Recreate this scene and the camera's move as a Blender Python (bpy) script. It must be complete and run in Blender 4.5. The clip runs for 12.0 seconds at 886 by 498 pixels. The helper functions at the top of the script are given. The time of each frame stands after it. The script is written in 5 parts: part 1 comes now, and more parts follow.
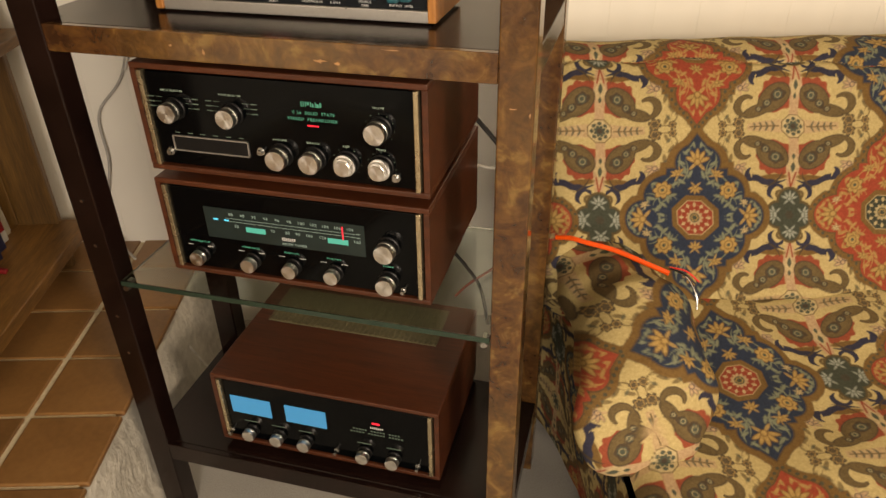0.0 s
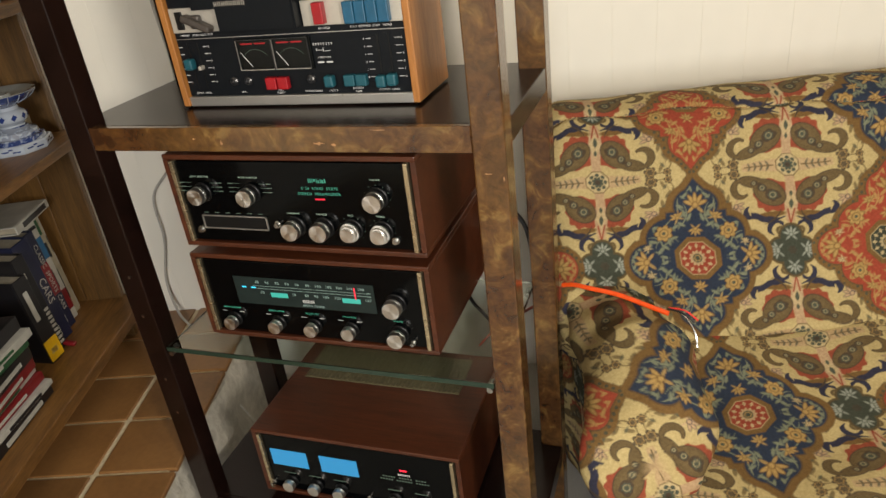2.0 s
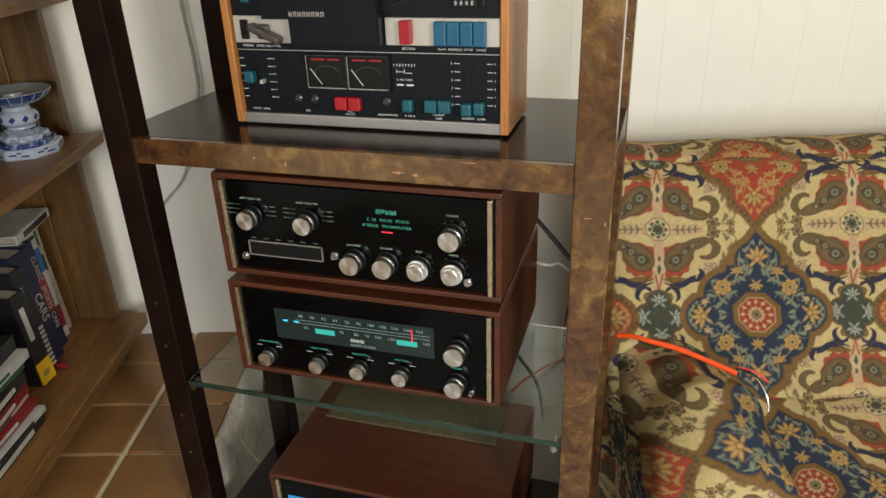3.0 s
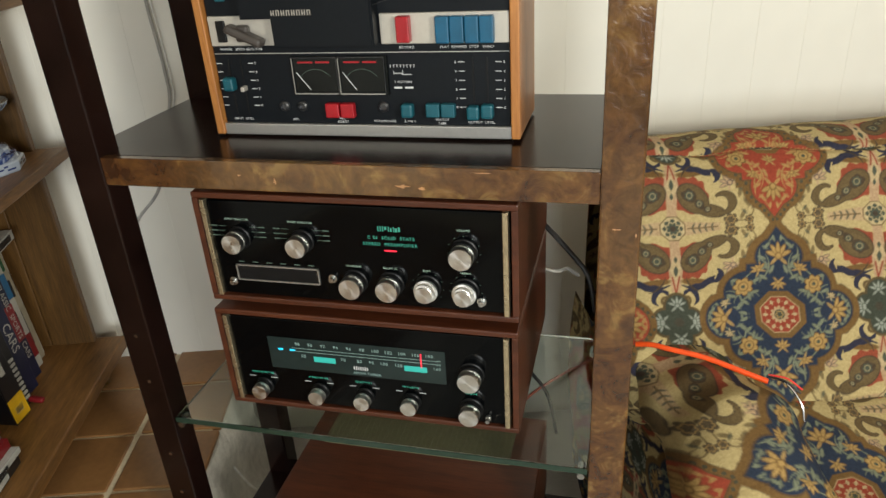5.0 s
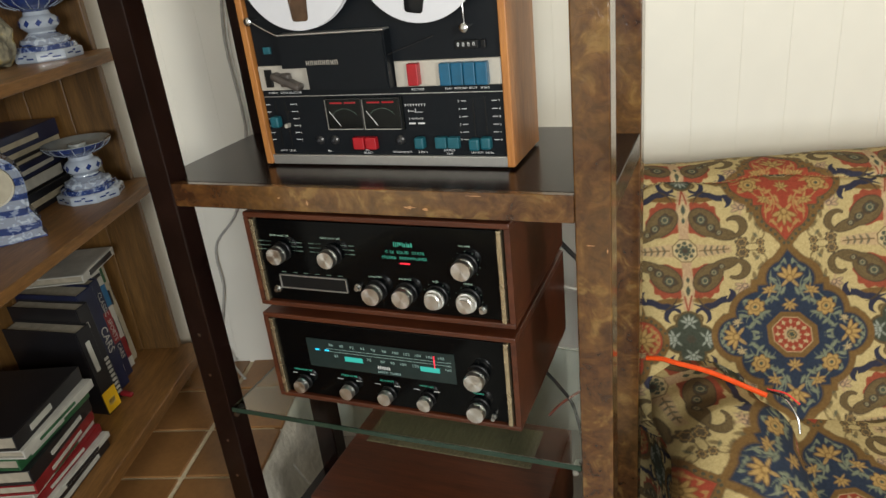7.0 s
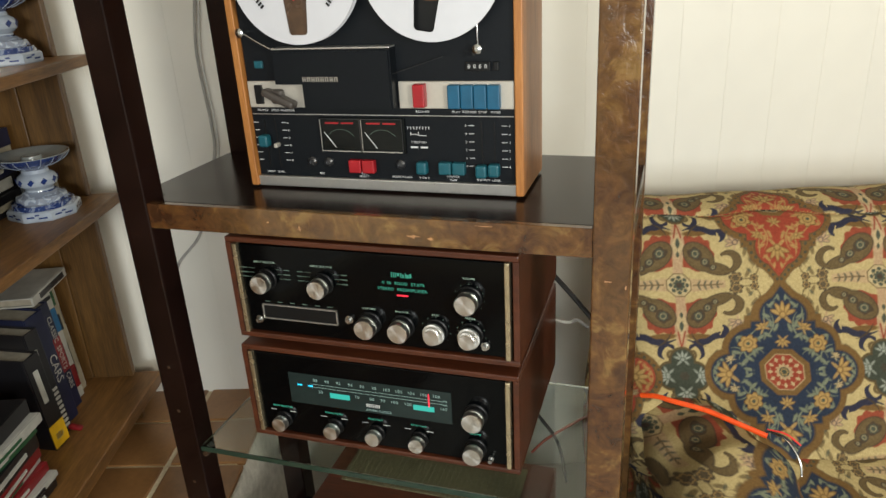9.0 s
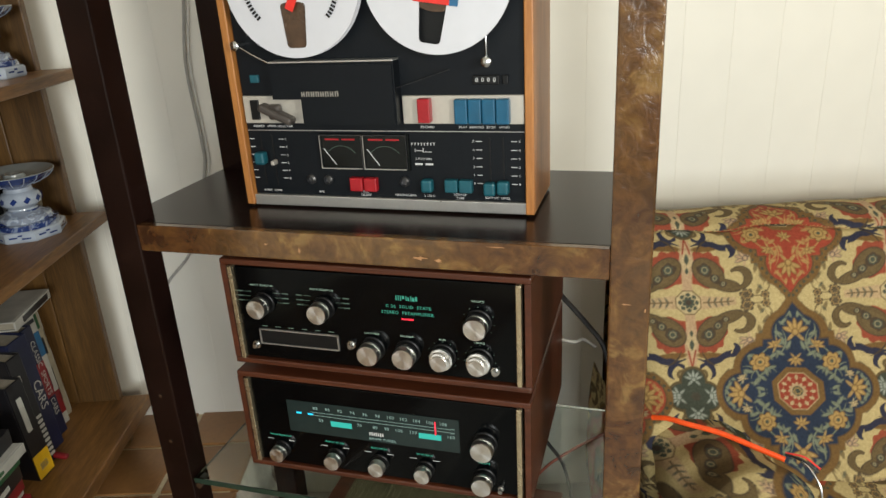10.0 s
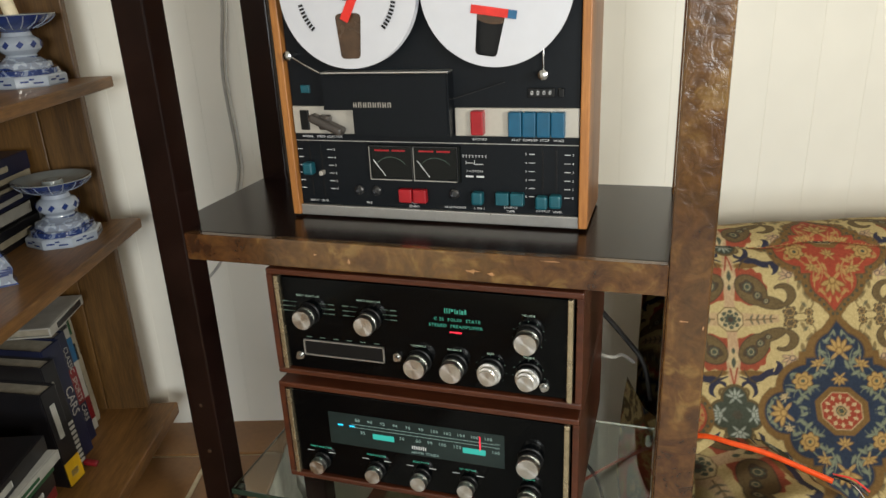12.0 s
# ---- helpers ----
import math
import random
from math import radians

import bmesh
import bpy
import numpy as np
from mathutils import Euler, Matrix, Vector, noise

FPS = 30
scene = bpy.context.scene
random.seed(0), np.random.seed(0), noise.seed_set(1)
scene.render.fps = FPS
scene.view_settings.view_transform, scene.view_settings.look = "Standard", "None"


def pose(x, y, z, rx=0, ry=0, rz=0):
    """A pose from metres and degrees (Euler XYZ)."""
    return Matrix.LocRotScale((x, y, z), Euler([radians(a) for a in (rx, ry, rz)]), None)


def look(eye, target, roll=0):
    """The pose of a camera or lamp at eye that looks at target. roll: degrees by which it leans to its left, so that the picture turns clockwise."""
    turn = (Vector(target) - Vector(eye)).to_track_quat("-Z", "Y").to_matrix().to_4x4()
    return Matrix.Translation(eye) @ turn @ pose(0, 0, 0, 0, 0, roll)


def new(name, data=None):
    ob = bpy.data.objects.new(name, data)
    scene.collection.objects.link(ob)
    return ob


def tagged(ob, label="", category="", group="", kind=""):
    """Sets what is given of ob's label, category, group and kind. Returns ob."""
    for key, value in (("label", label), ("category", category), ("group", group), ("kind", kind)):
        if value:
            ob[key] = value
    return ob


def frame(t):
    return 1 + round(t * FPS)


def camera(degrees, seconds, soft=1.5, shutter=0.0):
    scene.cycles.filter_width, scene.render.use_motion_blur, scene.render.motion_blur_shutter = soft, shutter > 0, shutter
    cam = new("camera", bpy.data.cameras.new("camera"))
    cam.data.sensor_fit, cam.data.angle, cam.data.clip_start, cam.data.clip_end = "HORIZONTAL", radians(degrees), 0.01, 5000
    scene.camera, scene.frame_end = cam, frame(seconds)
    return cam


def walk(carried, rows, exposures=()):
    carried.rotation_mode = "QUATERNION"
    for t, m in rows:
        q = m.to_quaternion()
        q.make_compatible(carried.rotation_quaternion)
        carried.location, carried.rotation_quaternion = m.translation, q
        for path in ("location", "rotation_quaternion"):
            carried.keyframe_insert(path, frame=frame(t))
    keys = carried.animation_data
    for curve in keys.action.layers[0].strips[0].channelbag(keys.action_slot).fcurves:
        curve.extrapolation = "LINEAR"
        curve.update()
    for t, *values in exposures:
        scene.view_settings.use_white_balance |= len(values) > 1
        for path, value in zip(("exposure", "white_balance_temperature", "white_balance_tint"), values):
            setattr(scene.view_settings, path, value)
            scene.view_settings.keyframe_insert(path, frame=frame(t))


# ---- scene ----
cam = camera(63.5, 12.0)
PATH = [
    (0, (-0.025, 0.048, 1.229), (-0.473, 1.688, 0.175), -0.8),
    (0.5, (0.062, 0.026, 1.25), (-0.445, 1.663, 0.22), -4.6),
    (1, (0.056, 0.024, 1.249), (-0.521, 1.658, 0.25), -5.2),
    (1.5, (0.095, 0.026, 1.274), (-0.52, 1.674, 0.321), -9.2),
    (2, (0.094, 0.005, 1.273), (-0.548, 1.662, 0.355), -7.1),
    (2.5, (0.007, 0.014, 1.27), (-0.587, 1.714, 0.398), -3.6),
    (4.5, (-0.171, 0.109, 1.263), (-0.631, 1.861, 0.416), -2.1),
    (5, (-0.151, 0.117, 1.262), (-0.628, 1.844, 0.373), -3.7),
    (5.5, (-0.078, 0.082, 1.274), (-0.538, 1.849, 0.459), -3.1),
    (6, (-0.005, 0.047, 1.277), (-0.633, 1.706, 0.355), -4.1),
    (6.5, (0.015, 0.042, 1.287), (-0.662, 1.741, 0.476), -7.1),
    (7, (0.001, 0.033, 1.289), (-0.734, 1.716, 0.496), -6.3),
    (9, (-0.093, 0.061, 1.284), (-0.685, 1.819, 0.536), -3.2),
    (9.5, (-0.115, 0.081, 1.278), (-0.672, 1.857, 0.545), -2.9),
    (10, (-0.131, 0.096, 1.282), (-0.689, 1.875, 0.56), -3.3),
    (10.5, (-0.156, 0.091, 1.284), (-0.736, 1.881, 0.607), -3.4),
    (11, (-0.178, 0.09, 1.285), (-0.76, 1.887, 0.627), -3.0),
    (11.5, (-0.188, 0.084, 1.287), (-0.768, 1.877, 0.618), -2.5),
    (12, (-0.183, 0.088, 1.285), (-0.766, 1.871, 0.591), -2.7),
]
walk(cam, [(t, look(eye, target, roll)) for t, eye, target, roll in PATH],
     [(0.0, -0.06, 8700, 17), (0.5, -0.1, 8250, 13), (1.0, -0.08, 7850, 10), (2.0, -0.04, 6900, 10), (2.7, -0.05, 6500, 9), (4.3, 0.02, 6350, 5), (5.5, 0.0, 6350, 5), (7.0, -0.1, 6350, 6), (9.0, 0.0, 6350, 5), (10.5, -0.05, 6300, 5), (12.0, -0.14, 6350, 6)])

# ---- world, lights ----
world = bpy.data.worlds.new("world")
scene.world = world
world.use_nodes = True
world.node_tree.nodes["Background"].inputs[0].default_value = (1.0, 0.93, 0.84, 1)
world.node_tree.nodes["Background"].inputs[1].default_value = 0.006


def area_lamp(name, eye, target, power, size, color):
    data = bpy.data.lights.new(name, "AREA")
    data.energy, data.size, data.color, data.shape = power, size, color, "DISK"
    ob = new(name, data)
    ob.matrix_world = look(eye, target)
    return ob


area_lamp("standard_lamp_light", (1.0, -0.5, 1.5), (-0.1, 1.4, 0.8), 32, 0.3, (1.0, 0.94, 0.83))
# Unseen soft cool fill, added to lift the shaded areas; no wall has a window.
area_lamp("cool_fill_light", (0.7, -2.2, 1.4), (-0.8, 1.2, 0.6), 62, 1.0, (0.96, 0.985, 1.0))


# ---- materials ----
def lin(r, g, b):
    return tuple((c / 255 / 12.92 if c <= 10 else ((c / 255 + 0.055) / 1.055) ** 2.4) for c in (r, g, b)) + (1.0,)


class Tree:
    def __init__(self, name):
        self.m = bpy.data.materials.new(name)
        self.m.use_nodes = True
        self.t = self.m.node_tree
        self.b = self.t.nodes["Principled BSDF"]
        self.co = self.t.nodes.new("ShaderNodeTexCoord")

    def node(self, kind, **values):
        n = self.t.nodes.new(kind)
        for k, v in values.items():
            n.inputs[k].default_value = v
        return n

    def link(self, a, b):
        self.t.links.new(a, b)

    def noise(self, scale, detail=4.0, rough=0.55, stretch=None, distort=0.0):
        n = self.node("ShaderNodeTexNoise", Scale=scale, Detail=detail, Roughness=rough, Distortion=distort)
        if stretch:
            mp = self.t.nodes.new("ShaderNodeMapping")
            mp.inputs["Scale"].default_value = stretch
            self.link(self.co.outputs["Object"], mp.inputs[0])
            self.link(mp.outputs[0], n.inputs["Vector"])
        else:
            self.link(self.co.outputs["Object"], n.inputs["Vector"])
        return n.outputs["Fac"]

    def ramp(self, fac, stops):
        r = self.t.nodes.new("ShaderNodeValToRGB")
        r.color_ramp.elements[0].position, r.color_ramp.elements[0].color = stops[0]
        r.color_ramp.elements[1].position, r.color_ramp.elements[1].color = stops[-1]
        for p, c in stops[1:-1]:
            e = r.color_ramp.elements.new(p)
            e.color = c
        self.link(fac, r.inputs[0])
        return r.outputs[0]

    def mix(self, fac, a, b, mode="MIX"):
        n = self.t.nodes.new("ShaderNodeMix")
        n.data_type, n.blend_type = "RGBA", mode
        for s, v in ((n.inputs[0], fac), (n.inputs[6], a), (n.inputs[7], b)):
            if isinstance(v, (int, float, tuple)):
                s.default_value = v
            else:
                self.link(v, s)
        return n.outputs[2]

    def bump(self, fac, strength, distance=0.002):
        n = self.node("ShaderNodeBump", Strength=strength, Distance=distance)
        self.link(fac, n.inputs["Height"])
        self.link(n.outputs[0], self.b.inputs["Normal"])

    def color(self, c):
        if isinstance(c, tuple):
            self.b.inputs["Base Color"].default_value = c
        else:
            self.link(c, self.b.inputs["Base Color"])

    def set(self, rough=0.5, metal=0.0, coat=0.0, spec=0.5):
        self.b.inputs["Roughness"].default_value = rough
        self.b.inputs["Metallic"].default_value = metal
        self.b.inputs["Coat Weight"].default_value = coat
        self.b.inputs["Coat Roughness"].default_value = 0.08
        self.b.inputs["Specular IOR Level"].default_value = spec
        return self

    def rough(self, fac, lo, hi):
        n = self.node("ShaderNodeMapRange")
        n.inputs["To Min"].default_value, n.inputs["To Max"].default_value = lo, hi
        self.link(fac, n.inputs["Value"])
        self.link(n.outputs[0], self.b.inputs["Roughness"])


def plain(name, c, rough=0.5, metal=0.0, grain=0.06, scale=60, coat=0.0, spec=0.5):
    t = Tree(name).set(rough, metal, coat, spec)
    k = t.noise(scale, 3)
    dark = tuple(v * (1 - 3 * grain) for v in c[:3]) + (1,)
    light = tuple(min(1, v * (1 + 2 * grain)) for v in c[:3]) + (1,)
    t.color(t.ramp(k, [(0.3, dark), (0.7, light)]))
    t.rough(t.noise(scale * 0.3, 2), max(0.02, rough - 0.06), min(1, rough + 0.08))
    return t.m


def wood(name, dark, mid, light, stretch, rough=0.35, coat=0.0, scale=9.0, bump=0.15):
    t = Tree(name).set(rough, 0, coat)
    g = t.noise(scale, 6, 0.62, stretch, 0.6)
    fine = t.noise(scale * 9, 4, 0.6, stretch)
    c = t.ramp(g, [(0.28, dark), (0.5, mid), (0.74, light)])
    t.color(t.mix(0.35, c, t.ramp(fine, [(0.35, dark), (0.65, light)])))
    t.rough(t.noise(5, 3), rough - 0.06, rough + 0.12)
    t.bump(fine, bump, 0.0006)
    return t.m


def lacquer(name):
    t = Tree(name).set(0.2, 0, 0.6)
    a = t.noise(24, 4, 0.58, None, 1.0)
    b = t.noise(60, 4, 0.6, None, 0.8)
    big = t.noise(5, 2)
    c1 = t.ramp(a, [(0.38, lin(40, 22, 13)), (0.48, lin(68, 40, 20)), (0.57, lin(96, 66, 32)), (0.68, lin(142, 112, 62))])
    c2 = t.ramp(b, [(0.36, lin(52, 28, 16)), (0.62, lin(122, 82, 42))])
    c = t.mix(0.3, c1, c2)
    t.color(t.mix(0.35, c, t.ramp(big, [(0.38, lin(58, 33, 18)), (0.62, lin(108, 82, 45))])))
    t.rough(b, 0.16, 0.3)
    t.bump(b, 0.35, 0.003)
    return t.m


def glowing(name, c, strength):
    t = Tree(name).set(0.4)
    t.color((0.01, 0.01, 0.01, 1))
    t.b.inputs["Emission Color"].default_value = c
    t.b.inputs["Emission Strength"].default_value = strength
    return t.m


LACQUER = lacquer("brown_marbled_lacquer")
# Darker and unmarbled, for the left posts, shelf slabs and low shelf edge.
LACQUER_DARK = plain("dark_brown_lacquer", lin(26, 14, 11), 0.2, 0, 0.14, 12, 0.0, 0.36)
WALNUT = wood("walnut_veneer", lin(46, 21, 11), lin(70, 33, 17), lin(92, 48, 26), (0.35, 5, 5), 0.34)
TEAK = wood("teak_veneer", lin(122, 76, 36), lin(158, 102, 50), lin(184, 126, 66), (5, 5, 0.35), 0.4)
SHELFWOOD = wood("stained_pine", lin(70, 46, 22), lin(112, 77, 38), lin(144, 103, 56), (4, 0.35, 4), 0.4, 0.0)
PANELWOOD = wood("stained_pine_panel", lin(64, 43, 20), lin(96, 67, 32), lin(122, 89, 46), (5, 5, 0.3), 0.42)
BLACKGLASS = plain("black_glass_panel", lin(4, 5, 6), 0.08, 0, 0.05, 30, 0.0, 0.14)
BLACK = plain("black_plastic", lin(14, 14, 15), 0.4, 0, 0.06, 60, 0, 0.3)
DECKBLACK = plain("dark_slate_metal", lin(11, 15, 20), 0.45, 0.0, 0.05, 140, 0, 0.22)
ALU = plain("brushed_aluminium", lin(205, 203, 200), 0.3, 0.85, 0.012, 220)
SPUN = plain("spun_aluminium", lin(225, 223, 220), 0.3, 1.0, 0.012, 220)
SPUN.node_tree.nodes["Principled BSDF"].inputs["Anisotropic"].default_value = 0.75
ring_way = SPUN.node_tree.nodes.new("ShaderNodeTangent")
ring_way.direction_type, ring_way.axis = "RADIAL", "Y"
SPUN.node_tree.links.new(ring_way.outputs[0], SPUN.node_tree.nodes["Principled BSDF"].inputs["Tangent"])
ALUPALE = plain("satin_aluminium_band", lin(188, 182, 172), 0.38, 0.45, 0.012, 180)
CHAMP = plain("champagne_trim", lin(206, 190, 158), 0.25, 0.9, 0.05, 120)
WHITEPRINT = plain("white_print", lin(205, 205, 205), 0.6)
REELWHITE = plain("reel_satin_aluminium", lin(206, 206, 212), 0.42, 0.2, 0.008, 40)
TAPE = plain("brown_tape", lin(72, 52, 36), 0.25, 0, 0.1, 90)
TEALKEY = plain("teal_key", lin(22, 80, 92), 0.4)
BLUEKEY = plain("blue_key", lin(20, 80, 110), 0.38)
REDKEY = plain("red_key", lin(150, 18, 28), 0.38)
REDTAPE = plain("red_adhesive_label", lin(214, 44, 34), 0.5)
BLUETAB = plain("blue_tab", lin(42, 98, 140), 0.5)
GREENGLOW = glowing("green_backlit_print", (0.1, 0.72, 0.48, 1), 0.48)
TEALGLOW = glowing("teal_backlit_window", (0.05, 0.62, 0.5, 1), 0.85)
BLUEGLOW = glowing("blue_backlit_meter", (0.02, 0.30, 0.62, 1), 1.0)
CYANGLOW = glowing("cyan_lamp", (0.03, 0.6, 0.9, 1), 1.6)
REDGLOW = glowing("red_lamp", (1.0, 0.02, 0.05, 1), 1.8)
DIALGREY = plain("tuner_dial_glass", lin(34, 44, 43), 0.12, 0, 0.05, 30, 0.0, 0.3)
DIALPRINT = glowing("backlit_dial_print", (0.42, 0.62, 0.55, 1), 0.55)
PALEPRINT = plain("pale_panel_print", lin(150, 172, 158), 0.5)
DIALDIM = plain("dim_green_print", lin(78, 96, 86), 0.5)
METERDARK = plain("meter_scale_black", lin(9, 12, 12), 0.12, 0, 0.04, 30, 0.0, 0.25)
GRILLE = plain("olive_metal_grille", lin(104, 98, 74), 0.45, 0.4, 0.08, 200)
WALLPAINT = plain("cream_wall_paint", lin(235, 230, 218), 0.6, 0, 0.02, 3)
# Dark tan for the two unseen walls, chosen to cut fill and reflections.
DIMWALL = plain("tan_low_bounce_paint", lin(116, 92, 66), 0.7, 0, 0.05, 4)
CEILPAINT = plain("ceiling_paint", lin(226, 220, 208), 0.8, 0, 0.02, 5)
CABLEGREY = plain("grey_cable", lin(172, 168, 161), 0.5)
CABLEWHITE = plain("white_cable", lin(215, 212, 205), 0.5)
CABLEBLACK = plain("black_cable", lin(30, 28, 28), 0.45)
FADEDRED = plain("faded_red_cable", lin(126, 62, 48), 0.5)
ORANGE = plain("orange_cord_sheath", lin(246, 84, 22), 0.5)
METAL = plain("steel", lin(190, 190, 188), 0.25, 1.0)
DARKSTEEL = plain("dark_steel", lin(84, 84, 86), 0.3, 0.8)
RUBBER = plain("black_rubber", lin(24, 23, 22), 0.7)


def plaster():
    t = Tree("rough_white_plaster").set(0.85)
    a, b = t.noise(7, 5), t.noise(45, 5)
    t.color(t.mix(0.4, t.ramp(a, [(0.3, lin(168, 163, 152)), (0.7, lin(218, 212, 200))]), t.ramp(b, [(0.35, lin(176, 170, 160)), (0.65, lin(226, 221, 210))])))
    t.bump(t.mix(0.5, a, b), 0.7, 0.02)
    return t.m


def tile_clay():
    t = Tree("glazed_clay_tile").set(0.3, 0, 0.15)
    info = t.t.nodes.new("ShaderNodeObjectInfo")
    a, b = t.noise(6, 4), t.noise(70, 4)
    c = t.ramp(a, [(0.3, lin(106, 74, 42)), (0.55, lin(134, 95, 56)), (0.78, lin(156, 114, 68))])
    c = t.mix(0.25, c, t.ramp(b, [(0.35, lin(78, 54, 32)), (0.65, lin(140, 104, 68))]))
    t.color(t.mix(0.3, c, t.ramp(info.outputs["Random"], [(0.0, lin(104, 74, 44)), (1.0, lin(158, 112, 64))])))
    t.rough(b, 0.24, 0.42)
    t.bump(t.noise(16, 3), 0.15, 0.003)
    return t.m


def carpet():
    t = Tree("pale_grey_carpet").set(0.95)
    a, b = t.noise(5, 3), t.noise(420, 3)
    t.color(t.mix(0.5, t.ramp(a, [(0.3, lin(150, 146, 138)), (0.7, lin(180, 175, 166))]), t.ramp(b, [(0.3, lin(120, 116, 110)), (0.7, lin(200, 196, 188))])))
    t.bump(b, 0.6, 0.006)
    return t.m


def porcelain():
    t = Tree("blue_white_porcelain").set(0.1, 0, 0.5)
    a = t.noise(75, 2.5, 0.5, None, 1.0)
    w = t.node("ShaderNodeTexWave", Scale=11.0, Distortion=3.5, Detail=2.0)
    w.bands_direction = "Z"
    t.link(t.co.outputs["Object"], w.inputs["Vector"])
    band = t.ramp(w.outputs["Fac"], [(0.3, (0, 0, 0, 1)), (0.42, (1, 1, 1, 1))])
    marks = t.ramp(a, [(0.5, lin(22, 34, 76)), (0.55, lin(56, 76, 124)), (0.6, lin(158, 168, 182))])
    t.color(t.mix(0.5, t.mix(band, lin(42, 60, 112), lin(172, 180, 190)), marks))
    return t.m


def clear_glass(name, tint):
    t = Tree(name).set(0.02)
    t.color(tint)
    t.b.inputs["Transmission Weight"].default_value = 1.0
    t.b.inputs["IOR"].default_value = 1.5
    return t.m


def fabric():
    t = Tree("printed_upholstery_cotton").set(0.88, 0, 0, 0.2)
    at = t.t.nodes.new("ShaderNodeAttribute")
    at.attribute_name = "print"
    weave, blot = t.noise(900, 2), t.noise(9, 4)
    c = t.mix(0.35, at.outputs["Color"], t.ramp(weave, [(0.3, (0.35, 0.35, 0.35, 1)), (0.7, (1, 1, 1, 1))]), "MULTIPLY")
    t.color(t.mix(0.3, c, t.ramp(blot, [(0.3, (0.6, 0.56, 0.5, 1)), (0.7, (1, 1, 1, 1))]), "MULTIPLY"))
    t.bump(weave, 0.25, 0.0006)
    fade = t.ramp(t.noise(230, 3), [(0.3, (0.62, 0.6, 0.56, 1)), (0.66, (1, 1, 1, 1))])
    t.color(t.mix(0.6, t.b.inputs["Base Color"].links[0].from_socket, fade, "MULTIPLY"))
    return t.m


PLASTER, TILE, CARPET, PORCELAIN, FABRIC = plaster(), tile_clay(), carpet(), porcelain(), fabric()
COBALT = plain("cobalt_blue_paint", lin(38, 54, 108), 0.15, 0, 0.1, 60, 0.4)
WHITEGLAZE = plain("white_porcelain_glaze", lin(158, 166, 178), 0.12, 0, 0.05, 30, 0.4)
PALEGLAZE = plain("pale_grey_porcelain_glaze", lin(140, 146, 146), 0.15, 0, 0.06, 25, 0.4)
GROUT = plain("pale_grout", lin(196, 180, 150), 0.9, 0, 0.06, 90)
GLASS = clear_glass("green_tinted_glass", (0.86, 0.95, 0.9, 1))


# ---- mesh helpers ----
def thing(name, x, y, z, turn=0, label="", category="", group="", kind=""):
    ob = new(name)
    ob.empty_display_size = 0.05
    ob.matrix_world = pose(x, y, z, 0, 0, turn)
    return tagged(ob, label, category, group, kind)


def mesh_of(name, bm, material, round_=False):
    me = bpy.data.meshes.new(name)
    bm.normal_update()
    for f in bm.faces:
        f.smooth = round_
    for e in bm.edges:
        if len(e.link_faces) == 2 and e.calc_face_angle(0) > 0.6:
            e.smooth = False
    bm.to_mesh(me)
    bm.free()
    me.materials.append(material)
    return me


def part(name, bm, material, parent, label="", round_=False):
    ob = new(name, mesh_of(name, bm, material, round_))
    ob.parent = parent
    return tagged(ob, label)


def add_box(bm, cx, cy, cz, sx, sy, sz, bevel=0.0, seg=2, m=None):
    r = bmesh.ops.create_cube(bm, size=1.0)
    vs = r["verts"]
    mat = Matrix.Translation((cx, cy, cz)) @ (m or Matrix()) @ Matrix.Diagonal((sx, sy, sz, 1))
    bmesh.ops.transform(bm, matrix=mat, verts=vs)
    if bevel:
        es = list({e for v in vs for e in v.link_edges})
        bmesh.ops.bevel(bm, geom=es, offset=bevel, segments=seg, affect="EDGES", profile=0.5)


def box(name, x0, x1, y0, y1, z0, z1, material, parent, bevel=0.001, label="", seg=2):
    bm = bmesh.new()
    add_box(bm, (x0 + x1) / 2, (y0 + y1) / 2, (z0 + z1) / 2, x1 - x0, y1 - y0, z1 - z0, bevel, seg)
    return part(name, bm, material, parent, label)


def add_lathe(bm, profile, seg=32, m=None):
    """profile: (radius, height) pairs, turned about z."""
    m = m or Matrix()
    rings = []
    for r, h in profile:
        if r < 1e-6:
            rings.append([bm.verts.new(m @ Vector((0, 0, h)))])
        else:
            rings.append([bm.verts.new(m @ Vector((r * math.cos(2 * math.pi * k / seg), r * math.sin(2 * math.pi * k / seg), h))) for k in range(seg)])
    for a, b in zip(rings, rings[1:]):
        for k in range(seg):
            q = (k + 1) % seg
            if len(a) == 1 and len(b) == 1:
                continue
            if len(a) == 1:
                bm.faces.new((a[0], b[q], b[k]))
            elif len(b) == 1:
                bm.faces.new((a[k], a[q], b[0]))
            else:
                bm.faces.new((a[k], a[q], b[q], b[k]))


FRONT = Matrix.Rotation(radians(90), 4, "X")


def turned(name, profile, x, y, z, material, parent, front=True, seg=32, label=""):
    bm = bmesh.new()
    add_lathe(bm, profile, seg, Matrix.Translation((x, y, z)) @ (FRONT if front else Matrix()))
    bmesh.ops.recalc_face_normals(bm, faces=bm.faces)
    return part(name, bm, material, parent, label, seg > 8)


def spline(points, n=8):
    pts = [Vector(p) for p in points]
    pts = [2 * pts[0] - pts[1]] + pts + [2 * pts[-1] - pts[-2]]
    out = []
    for i in range(1, len(pts) - 2):
        a, b, c, d = pts[i - 1:i + 3]
        for k in range(n):
            t = k / n
            out.append(0.5 * (2 * b + (c - a) * t + (2 * a - 5 * b + 4 * c - d) * t * t + (3 * b - a - 3 * c + d) * t ** 3))
    return out + [pts[-2]]


